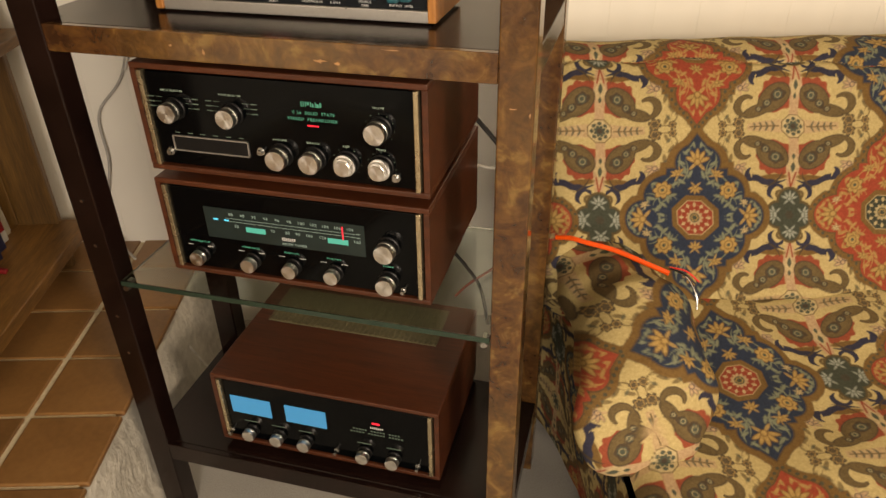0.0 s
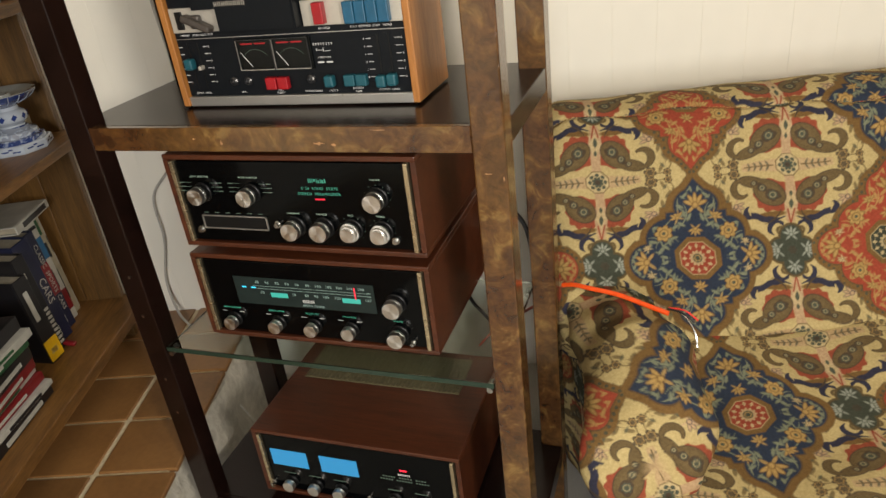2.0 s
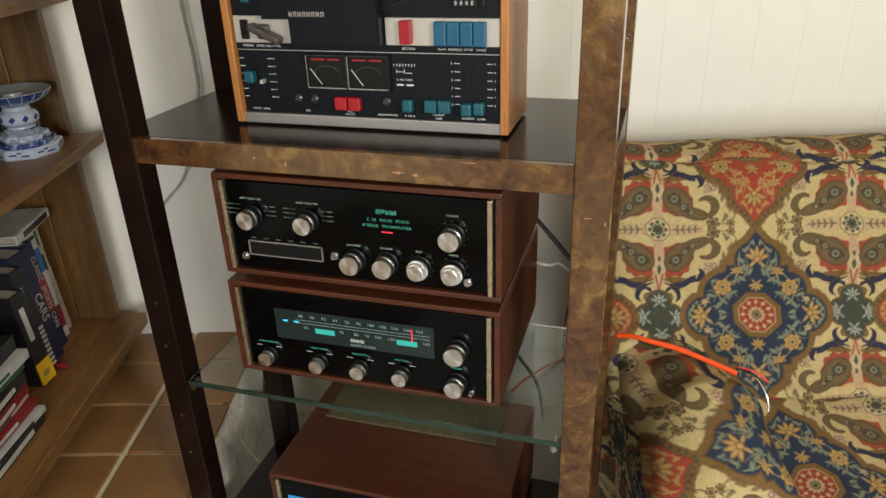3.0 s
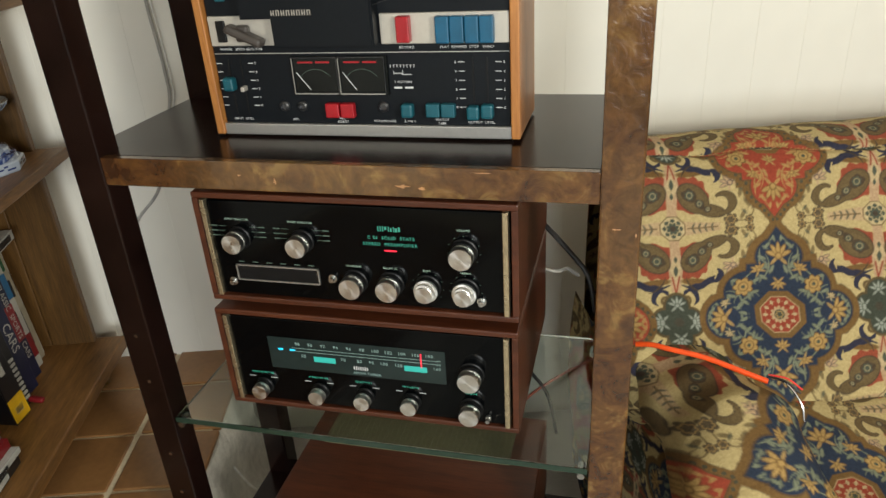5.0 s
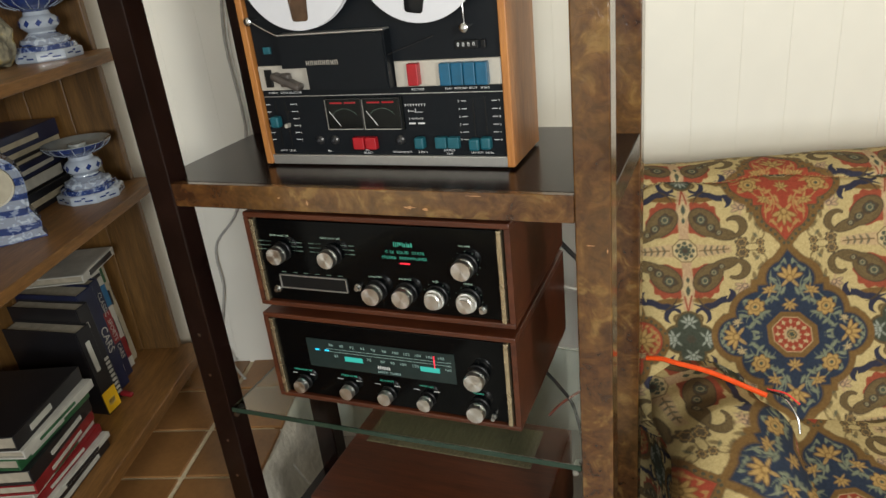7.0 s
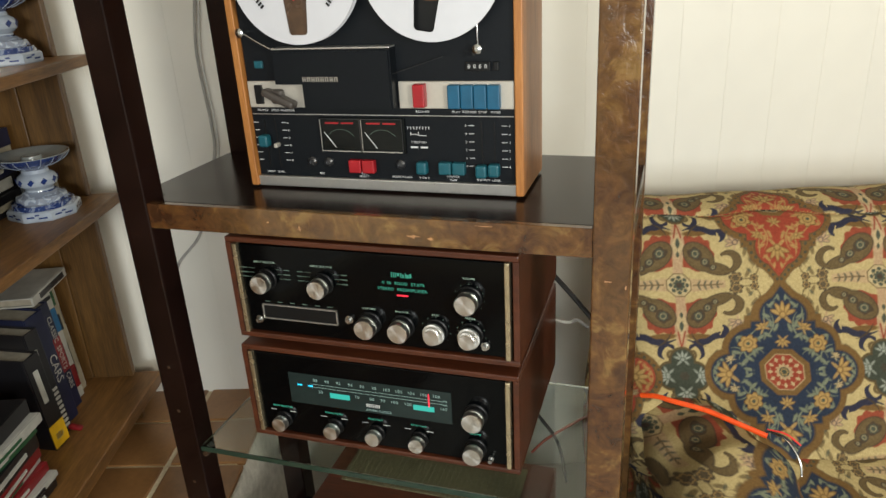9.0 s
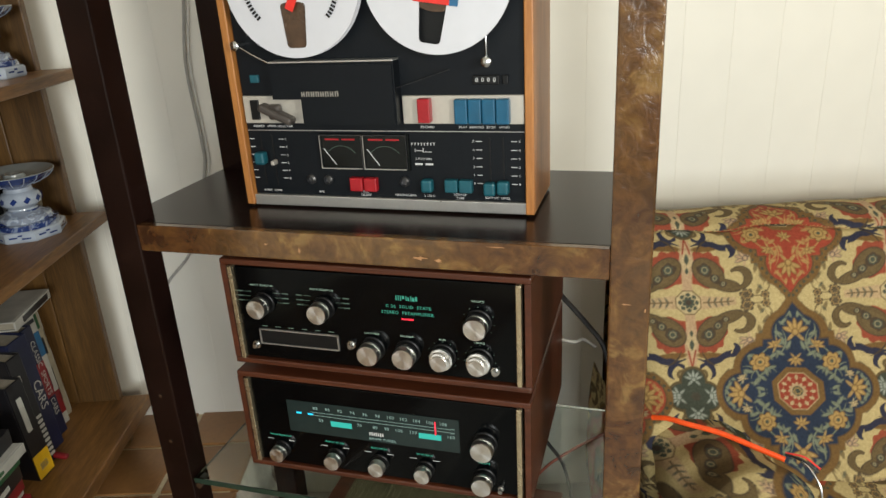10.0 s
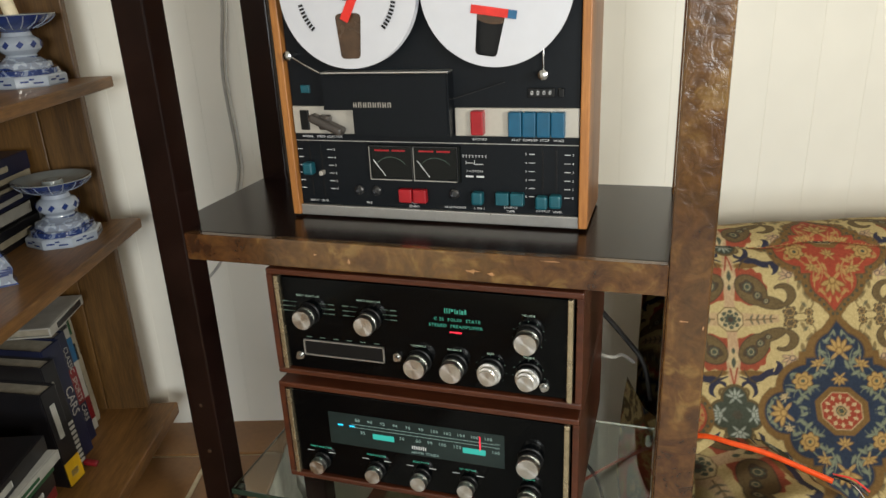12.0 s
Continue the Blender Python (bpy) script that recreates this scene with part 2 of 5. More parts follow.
def add_tube(bm, pts, radius, seg=8):
    pts = [Vector(p) for p in pts]
    rings, up = [], None
    for i, p in enumerate(pts):
        d = (pts[min(i + 1, len(pts) - 1)] - pts[max(i - 1, 0)]).normalized()
        side = d.cross(up if up is not None and abs(d.dot(up)) < 0.95 else Vector((0.31, 0.2, 0.93))).normalized()
        up = side.cross(d).normalized()
        rings.append([bm.verts.new(p + radius * (math.cos(2 * math.pi * k / seg) * side + math.sin(2 * math.pi * k / seg) * up)) for k in range(seg)])
    for a, b in zip(rings, rings[1:]):
        for k in range(seg):
            bm.faces.new((a[k], a[(k + 1) % seg], b[(k + 1) % seg], b[k]))
    bm.faces.new(rings[0][::-1])
    bm.faces.new(rings[-1])
    bmesh.ops.recalc_face_normals(bm, faces=bm.faces)


def tube(name, points, radius, material, parent, n=8, seg=8, label=""):
    bm = bmesh.new()
    add_tube(bm, spline(points, n), radius, seg)
    return part(name, bm, material, parent, label, True)


def cable(points, radius, material, label, name="cable"):
    bm = bmesh.new()
    base = Vector(points[0])
    add_tube(bm, [p - base for p in spline(points, 10)], radius, 8)
    ob = new(name, mesh_of(name, bm, material, True))
    ob.location = base
    return tagged(ob, label, "cable")


def add_poly(bm, pts, y0, y1):
    """A plate with the outline pts (x, z), from y0 (front) to y1."""
    a = [bm.verts.new((x, y0, z)) for x, z in pts]
    b = [bm.verts.new((x, y1, z)) for x, z in pts]
    bm.faces.new(a)
    bm.faces.new(b[::-1])
    for i in range(len(pts)):
        j = (i + 1) % len(pts)
        bm.faces.new((a[j], a[i], b[i], b[j]))
    bmesh.ops.recalc_face_normals(bm, faces=bm.faces)


def plate(name, pts, y0, y1, material, parent, label=""):
    bm = bmesh.new()
    add_poly(bm, pts, y0, y1)
    return part(name, bm, material, parent, label)


def words(body, size, x, y, z, material, parent, align="CENTER", turn=0.0, name="lettering"):
    """A word that stands on the front of its thing, facing -y."""
    cu = bpy.data.curves.new(name, "FONT")
    cu.body, cu.size, cu.align_x, cu.align_y, cu.extrude, cu.resolution_u = body, size, align, "CENTER", 0.0002, 2
    cu.space_character = 1.18
    tmp = bpy.data.objects.new(name, cu)
    me = bpy.data.meshes.new_from_object(tmp)
    bpy.data.objects.remove(tmp)
    me.transform(Matrix.Translation((x, y, z)) @ FRONT @ Matrix.Rotation(radians(turn), 4, "Z"))
    me.materials.clear()
    me.materials.append(material)
    ob = new(name, me)
    ob.parent = parent
    return ob


def bars(spots, y, material, parent, name="print_marks"):
    """Small flat marks (x, z, width, height) in one printed sheet."""
    bm = bmesh.new()
    for x, z, w, h in spots:
        add_box(bm, x, y, z, w, 0.0004, h)
    return tagged(part(name, bm, material, parent), "fine printed marks", kind="stuff")


# ---- the room ----
ROOM = 15.5
back = thing("wall_back", -1.15, 1.415, 0, ROOM, "cream painted board wall behind the rack and sofa", "wall", "", "structure")
box("wall_core", -0.85, 4.2, 0.012, 0.15, 0, 2.5, WALLPAINT, back, 0)


def simple_wall(name, x0, x1, y0, y1, z0, z1, material, label):
    bm = bmesh.new()
    add_box(bm, (x0 + x1) / 2, (y0 + y1) / 2, (z0 + z1) / 2, x1 - x0, y1 - y0, z1 - z0)
    ob = new(name, mesh_of(name, bm, material))
    ob.matrix_world = pose(-1.15, 1.415, 0, 0, 0, ROOM)
    return tagged(ob, label, name.split("_")[0], "", "structure")


simple_wall("wall_left", -0.85, -0.7, -4.5, 0.012, 0, 2.5, WALLPAINT, "plain cream wall behind the bookcase")
simple_wall("wall_right", 4.2, 4.35, -4.65, 0.15, 0, 2.5, DIMWALL, "plain unseen wall closing the room, dark tan to cut bounce light")
simple_wall("wall_front", -0.85, 4.2, -4.65, -4.5, 0, 2.5, DIMWALL, "plain unseen wall closing the room, dark tan to cut bounce light")
simple_wall("ceiling", -0.85, 4.35, -4.65, 0.15, 2.5, 2.6, CEILPAINT, "plain white ceiling")
simple_wall("floor", -0.85, 4.35, -4.65, 0.15, -0.1, 0, CARPET, "pale grey carpeted floor")

# the raised tiled ledge
hearth = thing("hearth", -0.914, 0.985, 0, 16, "raised ledge with brown clay tiles and rough white plaster side", "ledge", "", "structure")
HZ = 0.266
bm = bmesh.new()
N = 40
top, low = [], []
for k in range(N + 1):
    yy = -1.6 + 2.0 * k / N
    xx = 0.012 * math.sin(yy * 7) + 0.006 * math.sin(yy * 19)
    top.append((xx - 0.012, yy))
for zz, off in ((HZ - 0.022, 0.0), (0.2, 0.012), (0.12, 0.016), (0.05, 0.03), (0.0, 0.045)):
    low.append([bm.verts.new((x + off + 0.005 * math.sin(31 * y + 40 * zz), y, zz)) for x, y in top])
backrow = [bm.verts.new((-0.75, y, HZ - 0.022)) for x, y in top]
for a, b in zip([backrow] + low, low):
    for k in range(N):
        bm.faces.new((a[k], a[k + 1], b[k + 1], b[k]))
bmesh.ops.recalc_face_normals(bm, faces=bm.faces)
part("plaster_side", bm, PLASTER, hearth, "rough white plaster riser", True)
box("grout_bed", -0.75, -0.012, -1.6, 0.5, HZ - 0.022, HZ - 0.004, GROUT, hearth, 0.003, "pale grout bed")

# ---- the rack ----
F, RB = 0.843, 1.165
rack = thing("rack", -0.4835, 1.0, 0, 0, "tall dark brown marbled lacquer rack with wooden and glass shelves", "rack")


def post(x0, x1, y0, y1, material):
    bm = bmesh.new()
    add_box(bm, (x0 + x1) / 2 + 0.4835, (y0 + y1) / 2 - 1.0, 0.95, x1 - x0, y1 - y0, 1.9, 0.0025)
    ob = part("post", bm, material, rack)
    for z in (0.42, 0.5, 0.64, 0.72) if material is LACQUER_DARK else ():
        turned("peg_hole", [(0.0, 0.0), (0.003, 0.0), (0.003, 0.001), (0, 0.001)], (x0 + x1) / 2 + 0.4835, y0 - 1.0, z, METAL, ob, True, 10)
    return ob


def shelf_slab(z0, z1):
    bm = bmesh.new()
    outline = [(-0.3087, -0.145), (0.3097, -0.145), (0.3097, -0.116), (0.3535, -0.116), (0.3535, 0.124), (0.3097, 0.124), (0.3097, 0.164), (-0.3087, 0.164), (-0.3087, 0.124), (-0.3535, 0.124), (-0.3535, -0.116), (-0.3087, -0.116)]
    a = [bm.verts.new((x, y, z1)) for x, y in outline]
    b = [bm.verts.new((x, y, z0)) for x, y in outline]
    bm.faces.new(a)
    bm.faces.new(b[::-1])
    for i in range(12):
        bm.faces.new((a[i], b[i], b[(i + 1) % 12], a[(i + 1) % 12]))
    bmesh.ops.recalc_face_normals(bm, faces=bm.faces)
    bmesh.ops.bevel(bm, geom=bm.edges[:], offset=0.001, segments=1, affect="EDGES")
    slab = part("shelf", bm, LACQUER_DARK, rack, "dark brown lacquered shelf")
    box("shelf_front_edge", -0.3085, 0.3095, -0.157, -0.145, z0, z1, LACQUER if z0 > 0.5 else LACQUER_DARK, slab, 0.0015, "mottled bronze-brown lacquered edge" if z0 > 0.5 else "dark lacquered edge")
    return slab


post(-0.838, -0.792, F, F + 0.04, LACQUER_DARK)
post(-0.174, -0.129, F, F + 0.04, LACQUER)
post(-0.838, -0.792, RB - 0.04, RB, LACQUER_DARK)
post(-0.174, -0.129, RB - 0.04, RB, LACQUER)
shelf_slab(0.952, 0.989)
shelf_slab(0.158, 0.198)
glass = box("glass_shelf", -0.305, 0.308, -0.155, 0.155, 0.566, 0.575, GLASS, rack, 0.0008, "green-edged clear glass shelf")
box("glass_edge", -0.305, 0.308, -0.1562, -0.1551, 0.5662, 0.5748, plain("green_glass_edge", lin(40, 56, 46), 0.12), glass, 0, "pale green polished glass edge")
for sx in (-0.3, 0.304):
    for sy in (-0.135, 0.14):
        turned("shelf_peg", [(0, 0), (0.005, 0), (0.005, 0.02), (0, 0.02)], sx + (0.0 if sx < 0 else -0.004), sy, 0.56, METAL, rack, True, 12, "small steel peg")

WORNGLINT = plain("worn_wood_and_glint", lin(168, 122, 78), 0.6)
# Chips and a pale stain; the two post marks also paint white glints.
for x, z, w, h in ((-0.554, 0.9655, 0.005, 0.009), (-0.600, 0.972, 0.006, 0.0025), (-0.395, 0.9655, 0.022, 0.006), (-0.372, 0.9635, 0.012, 0.005), (-0.302, 0.9845, 0.03, 0.0012), (-0.155, 0.924, 0.014, 0.002), (-0.134, 0.918, 0.002, 0.008)):
    bm = bmesh.new()
    n = 9
    pts = [(x + 0.4835 + w / 2 * (0.65 + 0.35 * math.sin(k * 2.7 + x * 90)) * math.cos(2 * math.pi * k / n), z + h / 2 * (0.65 + 0.35 * math.cos(k * 3.9 + x * 70)) * math.sin(2 * math.pi * k / n)) for k in range(n)]
    add_poly(bm, pts, F - 1.0 - 0.0005, F - 1.0 + 0.001)
    part("chip_and_glint", bm, WORNGLINT, rack, "small pale mark from the chips, stain and painted glints on the lacquer")

# ---- hi-fi units ----


def knob(parent, x, z, r, h=0.02, y=0.0, ring=False):
    k = turned("knob", [(r * 1.12, 0), (r * 1.12, 0.002), (r * 1.02, 0.003), (r * 1.02, h * 0.42), (r * 0.86, h * 0.44), (r * 0.86, h * 0.5)], x, y, z, BLACK, parent, True, 28, "aluminium-capped black control knob")
    cap = [(r * 0.97, h * 0.47), (r * 0.97, h * 0.6), (r * 0.93, h * 0.62), (r * 0.97, h * 0.64), (r * 0.97, h * 0.93), (r * 0.9, h), (0, h)]
    if ring:
        cap = [(r, h * 0.35), (r, h * 0.55), (r * 0.84, h * 0.58), (r * 0.84, h * 0.8), (r * 0.68, h * 0.82), (r * 0.68, h), (0, h)]
    turned("knob_cap", cap, x, y, z, SPUN, k, True, 28, "spun aluminium cap")
    return k


def cabinet(name, x0, x1, z0, z1, y0, depth, label):
    """A walnut case with a glass front, in its own frame: x from the middle, y from the front, z from its foot."""
    cx, w, h = (x0 + x1) / 2, x1 - x0, z1 - z0
    ob = thing(name, cx, y0, z0, 0, label, "amplifier")
    b = 0.5 * w
    t = 0.0085
    box("case_top", -b, b, 0, depth, h - t, h, WALNUT, ob, 0.002, "walnut veneered case top")
    box("case_base", -b, b, 0, depth, 0, t, WALNUT, ob, 0.002, "walnut veneered case base")
    for s in (-1, 1):
        box("case_side", min(s * b, s * (b - t)), max(s * b, s * (b - t)), 0.0005, depth - 0.0005, t, h - t, WALNUT, ob, 0.0008, "walnut veneered case side")
    box("back_panel", -b + t, b - t, depth - 0.02, depth - 0.012, t, h - t, BLACK, ob, 0)
    for s in (-1, 1):
        for yy in (0.04, depth - 0.04):
            turned("foot", [(0, -0.013), (0.009, -0.013), (0.011, 0), (0, 0)], s * (b - 0.04), yy, 0.0005, RUBBER, ob, False, 16)
    p0, p1 = -b + t + 0.0035, b - t - 0.0035
    box("front_panel", p0 + 0.0068, p1 - 0.0068, 0.003, 0.011, t + 0.003, h - t - 0.003, BLACKGLASS, ob, 0.0008, "black glass front panel")
    for s, x in ((-1, p0), (1, p1)):
        box("side_trim", min(x, x - s * 0.0068), max(x, x - s * 0.0068), -0.003, 0.012, t + 0.001, h - t - 0.001, CHAMP, ob, 0.001, "champagne metal edge trim")
    return ob, cx, z0


PY = 0.0028
pre, cx, z0 = cabinet("preamplifier", -0.692, -0.266, 0.777, 0.937, 0.868, 0.30, "walnut-cased stereo preamplifier with a black glass front")
for x, z, r, ring in ((-0.634, 0.874, 0.0145, 0), (-0.545, 0.874, 0.0145, 0), (-0.333, 0.872, 0.0155, 0), (-0.479, 0.82, 0.0155, 0), (-0.430, 0.82, 0.0155, 0), (-0.382, 0.819, 0.0155, 1), (-0.333, 0.818, 0.0155, 1)):
    knob(pre, x - cx, z - z0, r, 0.024, PY, ring)
bm = bmesh.new()
for a in ((-0.647, -0.528, 0.833, 0.8345), (-0.647, -0.528, 0.811, 0.8125), (-0.647, -0.6455, 0.811, 0.8345), (-0.5295, -0.528, 0.811, 0.8345)):
    add_box(bm, (a[0] + a[1]) / 2 - cx, PY - 0.001, (a[2] + a[3]) / 2 - z0, a[1] - a[0], 0.003, a[3] - a[2])
part("slider_frame", bm, ALU, pre, "thin aluminium frame of a hinged flap")
box("flap", -0.6452 - cx, -0.5298 - cx, PY - 0.0012, PY + 0.001, 0.8127 - z0, 0.8328 - z0, BLACK, pre, 0)
for x, z in ((-0.654, 0.809), (-0.509, 0.823), (-0.313, 0.804)):
    turned("jack", [(0.006, 0), (0.006, 0.003), (0.0035, 0.003), (0.0035, 0.009), (0, 0.009)], x - cx, PY, z - z0, METAL, pre, True, 16, "small chrome switch")
box("power_lamp", -0.435 - cx, -0.419 - cx, PY - 0.0006, PY + 0.001, 0.8662 - z0, 0.8678 - z0, REDGLOW, pre, 0, "glowing red lamp")
lx = -0.427 - cx
bars([(lx - 0.0135, 0.897 - z0, 0.0012, 0.007), (lx - 0.0105, 0.897 - z0, 0.0012, 0.007), (lx - 0.0075, 0.897 - z0, 0.0012, 0.007), (lx - 0.004, 0.898 - z0, 0.003, 0.004), (lx, 0.897 - z0, 0.0012, 0.007), (lx + 0.003, 0.896 - z0, 0.002, 0.005), (lx + 0.0065, 0.897 - z0, 0.001, 0.007), (lx + 0.0095, 0.896 - z0, 0.003, 0.005), (lx + 0.0135, 0.897 - z0, 0.0025, 0.006)], PY - 0.0003, GREENGLOW, pre, "maker_mark")
words("C 26  SOLID  STATE", 0.006, lx + 0.002, PY - 0.0002, 0.8845 - z0, GREENGLOW, pre)
words("STEREO  PREAMPLIFIER", 0.006, lx, PY - 0.0002, 0.8755 - z0, GREENGLOW, pre)
for body, x, z in (("INPUT SELECTOR", -0.634, 0.9), ("MODE SELECTOR", -0.545, 0.9), ("VOLUME", -0.333, 0.9), ("LOUDNESS", -0.479, 0.842), ("BALANCE", -0.430, 0.842), ("BASS", -0.382, 0.842), ("TREBLE", -0.333, 0.842)):
    words(body, 0.0038, x - cx, PY - 0.0002, z - z0, PALEPRINT, pre)
spots = []
for kx in (-0.634, -0.545):
    for i in range(3):
        for s in (-1, 1):
            spots += [(kx - cx + s * (0.022 + 0.002 * i), 0.89 - 0.007 * i - z0, 0.010, 0.0005), (kx - cx + s * 0.034, 0.89 - 0.007 * i - z0, 0.009, 0.0014)]
for i in range(6):
    spots.append((-0.638 + 0.02 * i - cx, 0.8385 - z0, 0.008, 0.0012))
for kx, kz in ((-0.333, 0.872), (-0.382, 0.819), (-0.333, 0.818)):
    for i in range(9):
        a = radians(-40 + 32.5 * i)
        spots.append((kx - cx + 0.0205 * math.cos(a), kz - z0 + 0.0205 * math.sin(a), 0.0012, 0.0012))
bars(spots, PY - 0.0003, DIALDIM, pre)

tun, cx, z0 = cabinet("tuner", -0.696, -0.268, 0.600, 0.762, 0.868, 0.31, "walnut-cased radio tuner with a lit green dial")
for x, z, r in ((-0.641, 0.6345, 0.0122), (-0.554, 0.6345, 0.0122), (-0.486, 0.6345, 0.0122), (-0.418, 0.6345, 0.0122), (-0.331, 0.691, 0.0158), (-0.333, 0.634, 0.0145)):
    knob(tun, x - cx, z - z0, r, 0.024 if r > 0.013 else 0.02, PY)
dial = box("dial_window", -0.623 - cx, -0.366 - cx, PY - 0.0006, PY + 0.002, 0.669 - z0, 0.7215 - z0, DIALGREY, tun, 0, "dim grey-green dial window")
D = PY - 0.001
for x0, x1 in ((-0.556, -0.524), (-0.424, -0.392)):
    box("meter_window", x0 - cx, x1 - cx, D, D + 0.0012, 0.6855 - z0, 0.694 - z0, TEALGLOW, dial, 0, "glowing green meter window")
for x in (-0.605, -0.587):
    box("stereo_lamp", x - 0.004 - cx, x + 0.004 - cx, D, D + 0.0012, 0.7005 - z0, 0.703 - z0, CYANGLOW, dial, 0, "small cyan lamp")
box("dial_needle", -0.4002 - cx, -0.3988 - cx, D - 0.0006, D + 0.0006, 0.694 - z0, 0.715 - z0, REDGLOW, dial, 0, "red dial needle")
bars([((-0.623 + -0.366) / 2 - cx + 0.012, 0.7055 - z0, 0.21, 0.0006), ((-0.623 + -0.366) / 2 - cx + 0.012, 0.7005 - z0, 0.21, 0.0006)], D + 0.0003, DIALPRINT, dial, "scale_line")
for i, body in enumerate(("88", "90", "92", "94", "96", "98", "100", "102", "104", "106", "108")):
    words(body, 0.0068, -0.578 + 0.019 * i - cx, D, 0.7125 - z0, DIALPRINT, dial)
for x, body in ((-0.571, "55"), (-0.512, "70"), (-0.488, "80"), (-0.471, "90"), (-0.453, "100"), (-0.432, "120"), (-0.378, "160")):
    words(body, 0.0068, x - cx, D, 0.693 - z0, DIALPRINT, dial)
for x, body in ((-0.375, "FM"), (-0.3755, "AM")):
    words(body, 0.004, x - cx, D, (0.706 if body == "FM" else 0.700) - z0, DIALPRINT, dial)
lx = -0.487 - cx
bars([(lx - 0.010 + 0.0032 * i, 0.6815 - z0, 0.0016, 0.005 + 0.001 * (i % 2)) for i in range(7)], D + 0.0003, WHITEPRINT, dial, "maker_mark")
words("AM/FM TUNER", 0.0055, lx + 0.008, D, 0.6735 - z0, DIALPRINT, dial)
for body, x in (("MODE SELECTOR", -0.641), ("STEREO FILTER", -0.554), ("SELECTIVITY", -0.486), ("FM MUTING", -0.418), ("VOLUME", -0.333)):
    words(body, 0.0038, x - cx, PY - 0.0002, 0.6575 - z0, GREENGLOW, tun)
bars([(x + s * 0.017 - cx, 0.650 - z0, 0.010, 0.0007) for x in (-0.641, -0.554, -0.486, -0.418) for s in (-1, 1)], PY - 0.0003, WHITEPRINT, tun)
for x in (-0.655, -0.310):
    turned("switch", [(0.004, 0), (0.004, 0.004), (0.0025, 0.004), (0.003, 0.011), (0, 0.011)], x - cx, PY, 0.621 - z0, METAL, tun, True, 12)

amp, cx, z0 = cabinet("power_amplifier", -0.688, -0.263, 0.211, 0.371, 0.876, 0.295, "walnut-cased power amplifier with two lit blue meters")
for x0, x1 in ((-0.657, -0.578), (-0.550, -0.471)):
    box("meter", x0 - cx, x1 - cx, PY - 0.0006, PY + 0.001, 0.2845 - z0, 0.3245 - z0, BLUEGLOW, amp, 0, "glowing blue level meter")
for x in (-0.624, -0.569, -0.515, -0.402, -0.347):
    knob(amp, x - cx, 0.245 - z0, 0.0125, 0.02, PY)
for x in (-0.667, -0.457, -0.303):
    turned("switch", [(0.005, 0), (0.005, 0.003), (0.0025, 0.004), (0.003, 0.012), (0, 0.012)], x - cx, PY, 0.236 - z0, METAL, amp, True, 12)
box("power_lamp", -0.384 - cx, -0.370 - cx, PY - 0.0006, PY + 0.001, 0.318 - z0, 0.3215 - z0, REDGLOW, amp, 0, "glowing red lamp")
bars([(-0.387 + 0.0036 * i - cx, 0.309 - z0, 0.0018, 0.0045) for i in range(7)], PY - 0.0003, WHITEPRINT, amp, "maker_mark")
bars([(-0.424 + 0.0055 * i - cx, 0.3005 - z0, 0.0034, 0.003) for i in range(17) if i % 6] + [(-0.424 + 0.0055 * i - cx, 0.2935 - z0, 0.0036, 0.003) for i in range(18) if i % 7 != 5], PY - 0.0003, DIALDIM, amp, "print_marks")
bars([(x - cx, 0.2665 - z0, 0.026, 0.0018) for x in (-0.624, -0.569, -0.515, -0.402, -0.347)], PY - 0.0003, DIALDIM, amp)
bm = bmesh.new()
add_box(bm, (-0.485 - cx), 0.222, 0.1608, 0.342, 0.105, 0.0025, 0.0008)
for i in range(34):
    add_box(bm, -0.485 - cx - 0.165 + 0.01 * i, 0.222, 0.1625, 0.004, 0.1, 0.0016)
part("vent_grille", bm, GRILLE, amp, "olive metal vent grille")

# ---- tape deck ----
deck = thing("tape_deck", -0.4765, 0.943, 0.989, 0, "reel-to-reel tape deck with a teak case and dark front", "tape deck")
cx, z0 = -0.4765, 0.989
for x in (-0.1945, 0.1985):
    box("case_side", x - 0.0055, x + 0.0055, -0.0075, 0.125, 0.004, 0.456, TEAK, deck, 0.0015, "teak veneered case side")
box("case_top", -0.189, 0.193, -0.0075, 0.125, 0.445, 0.456, TEAK, deck, 0.001, "teak veneered case top")
box("back_panel", -0.189, 0.193, 0.09, 0.12, 0.012, 0.445, BLACK, deck, 0)
box("front_plate", -0.188, 0.192, 0.001, 0.012, 0.018, 0.444, DECKBLACK, deck, 0.001, "dark slate front plate")
box("lower_strip", -0.189, 0.193, -0.004, 0.012, 0.003, 0.018, ALU, deck, 0.0012, "brushed aluminium strip")
for x in (-0.15, 0.15):
    for yy in (0.02, 0.1):
        turned("foot", [(0, 0), (0.01, 0), (0.011, 0.006), (0, 0.006)], x, yy, 0.0, RUBBER, deck, False, 14)


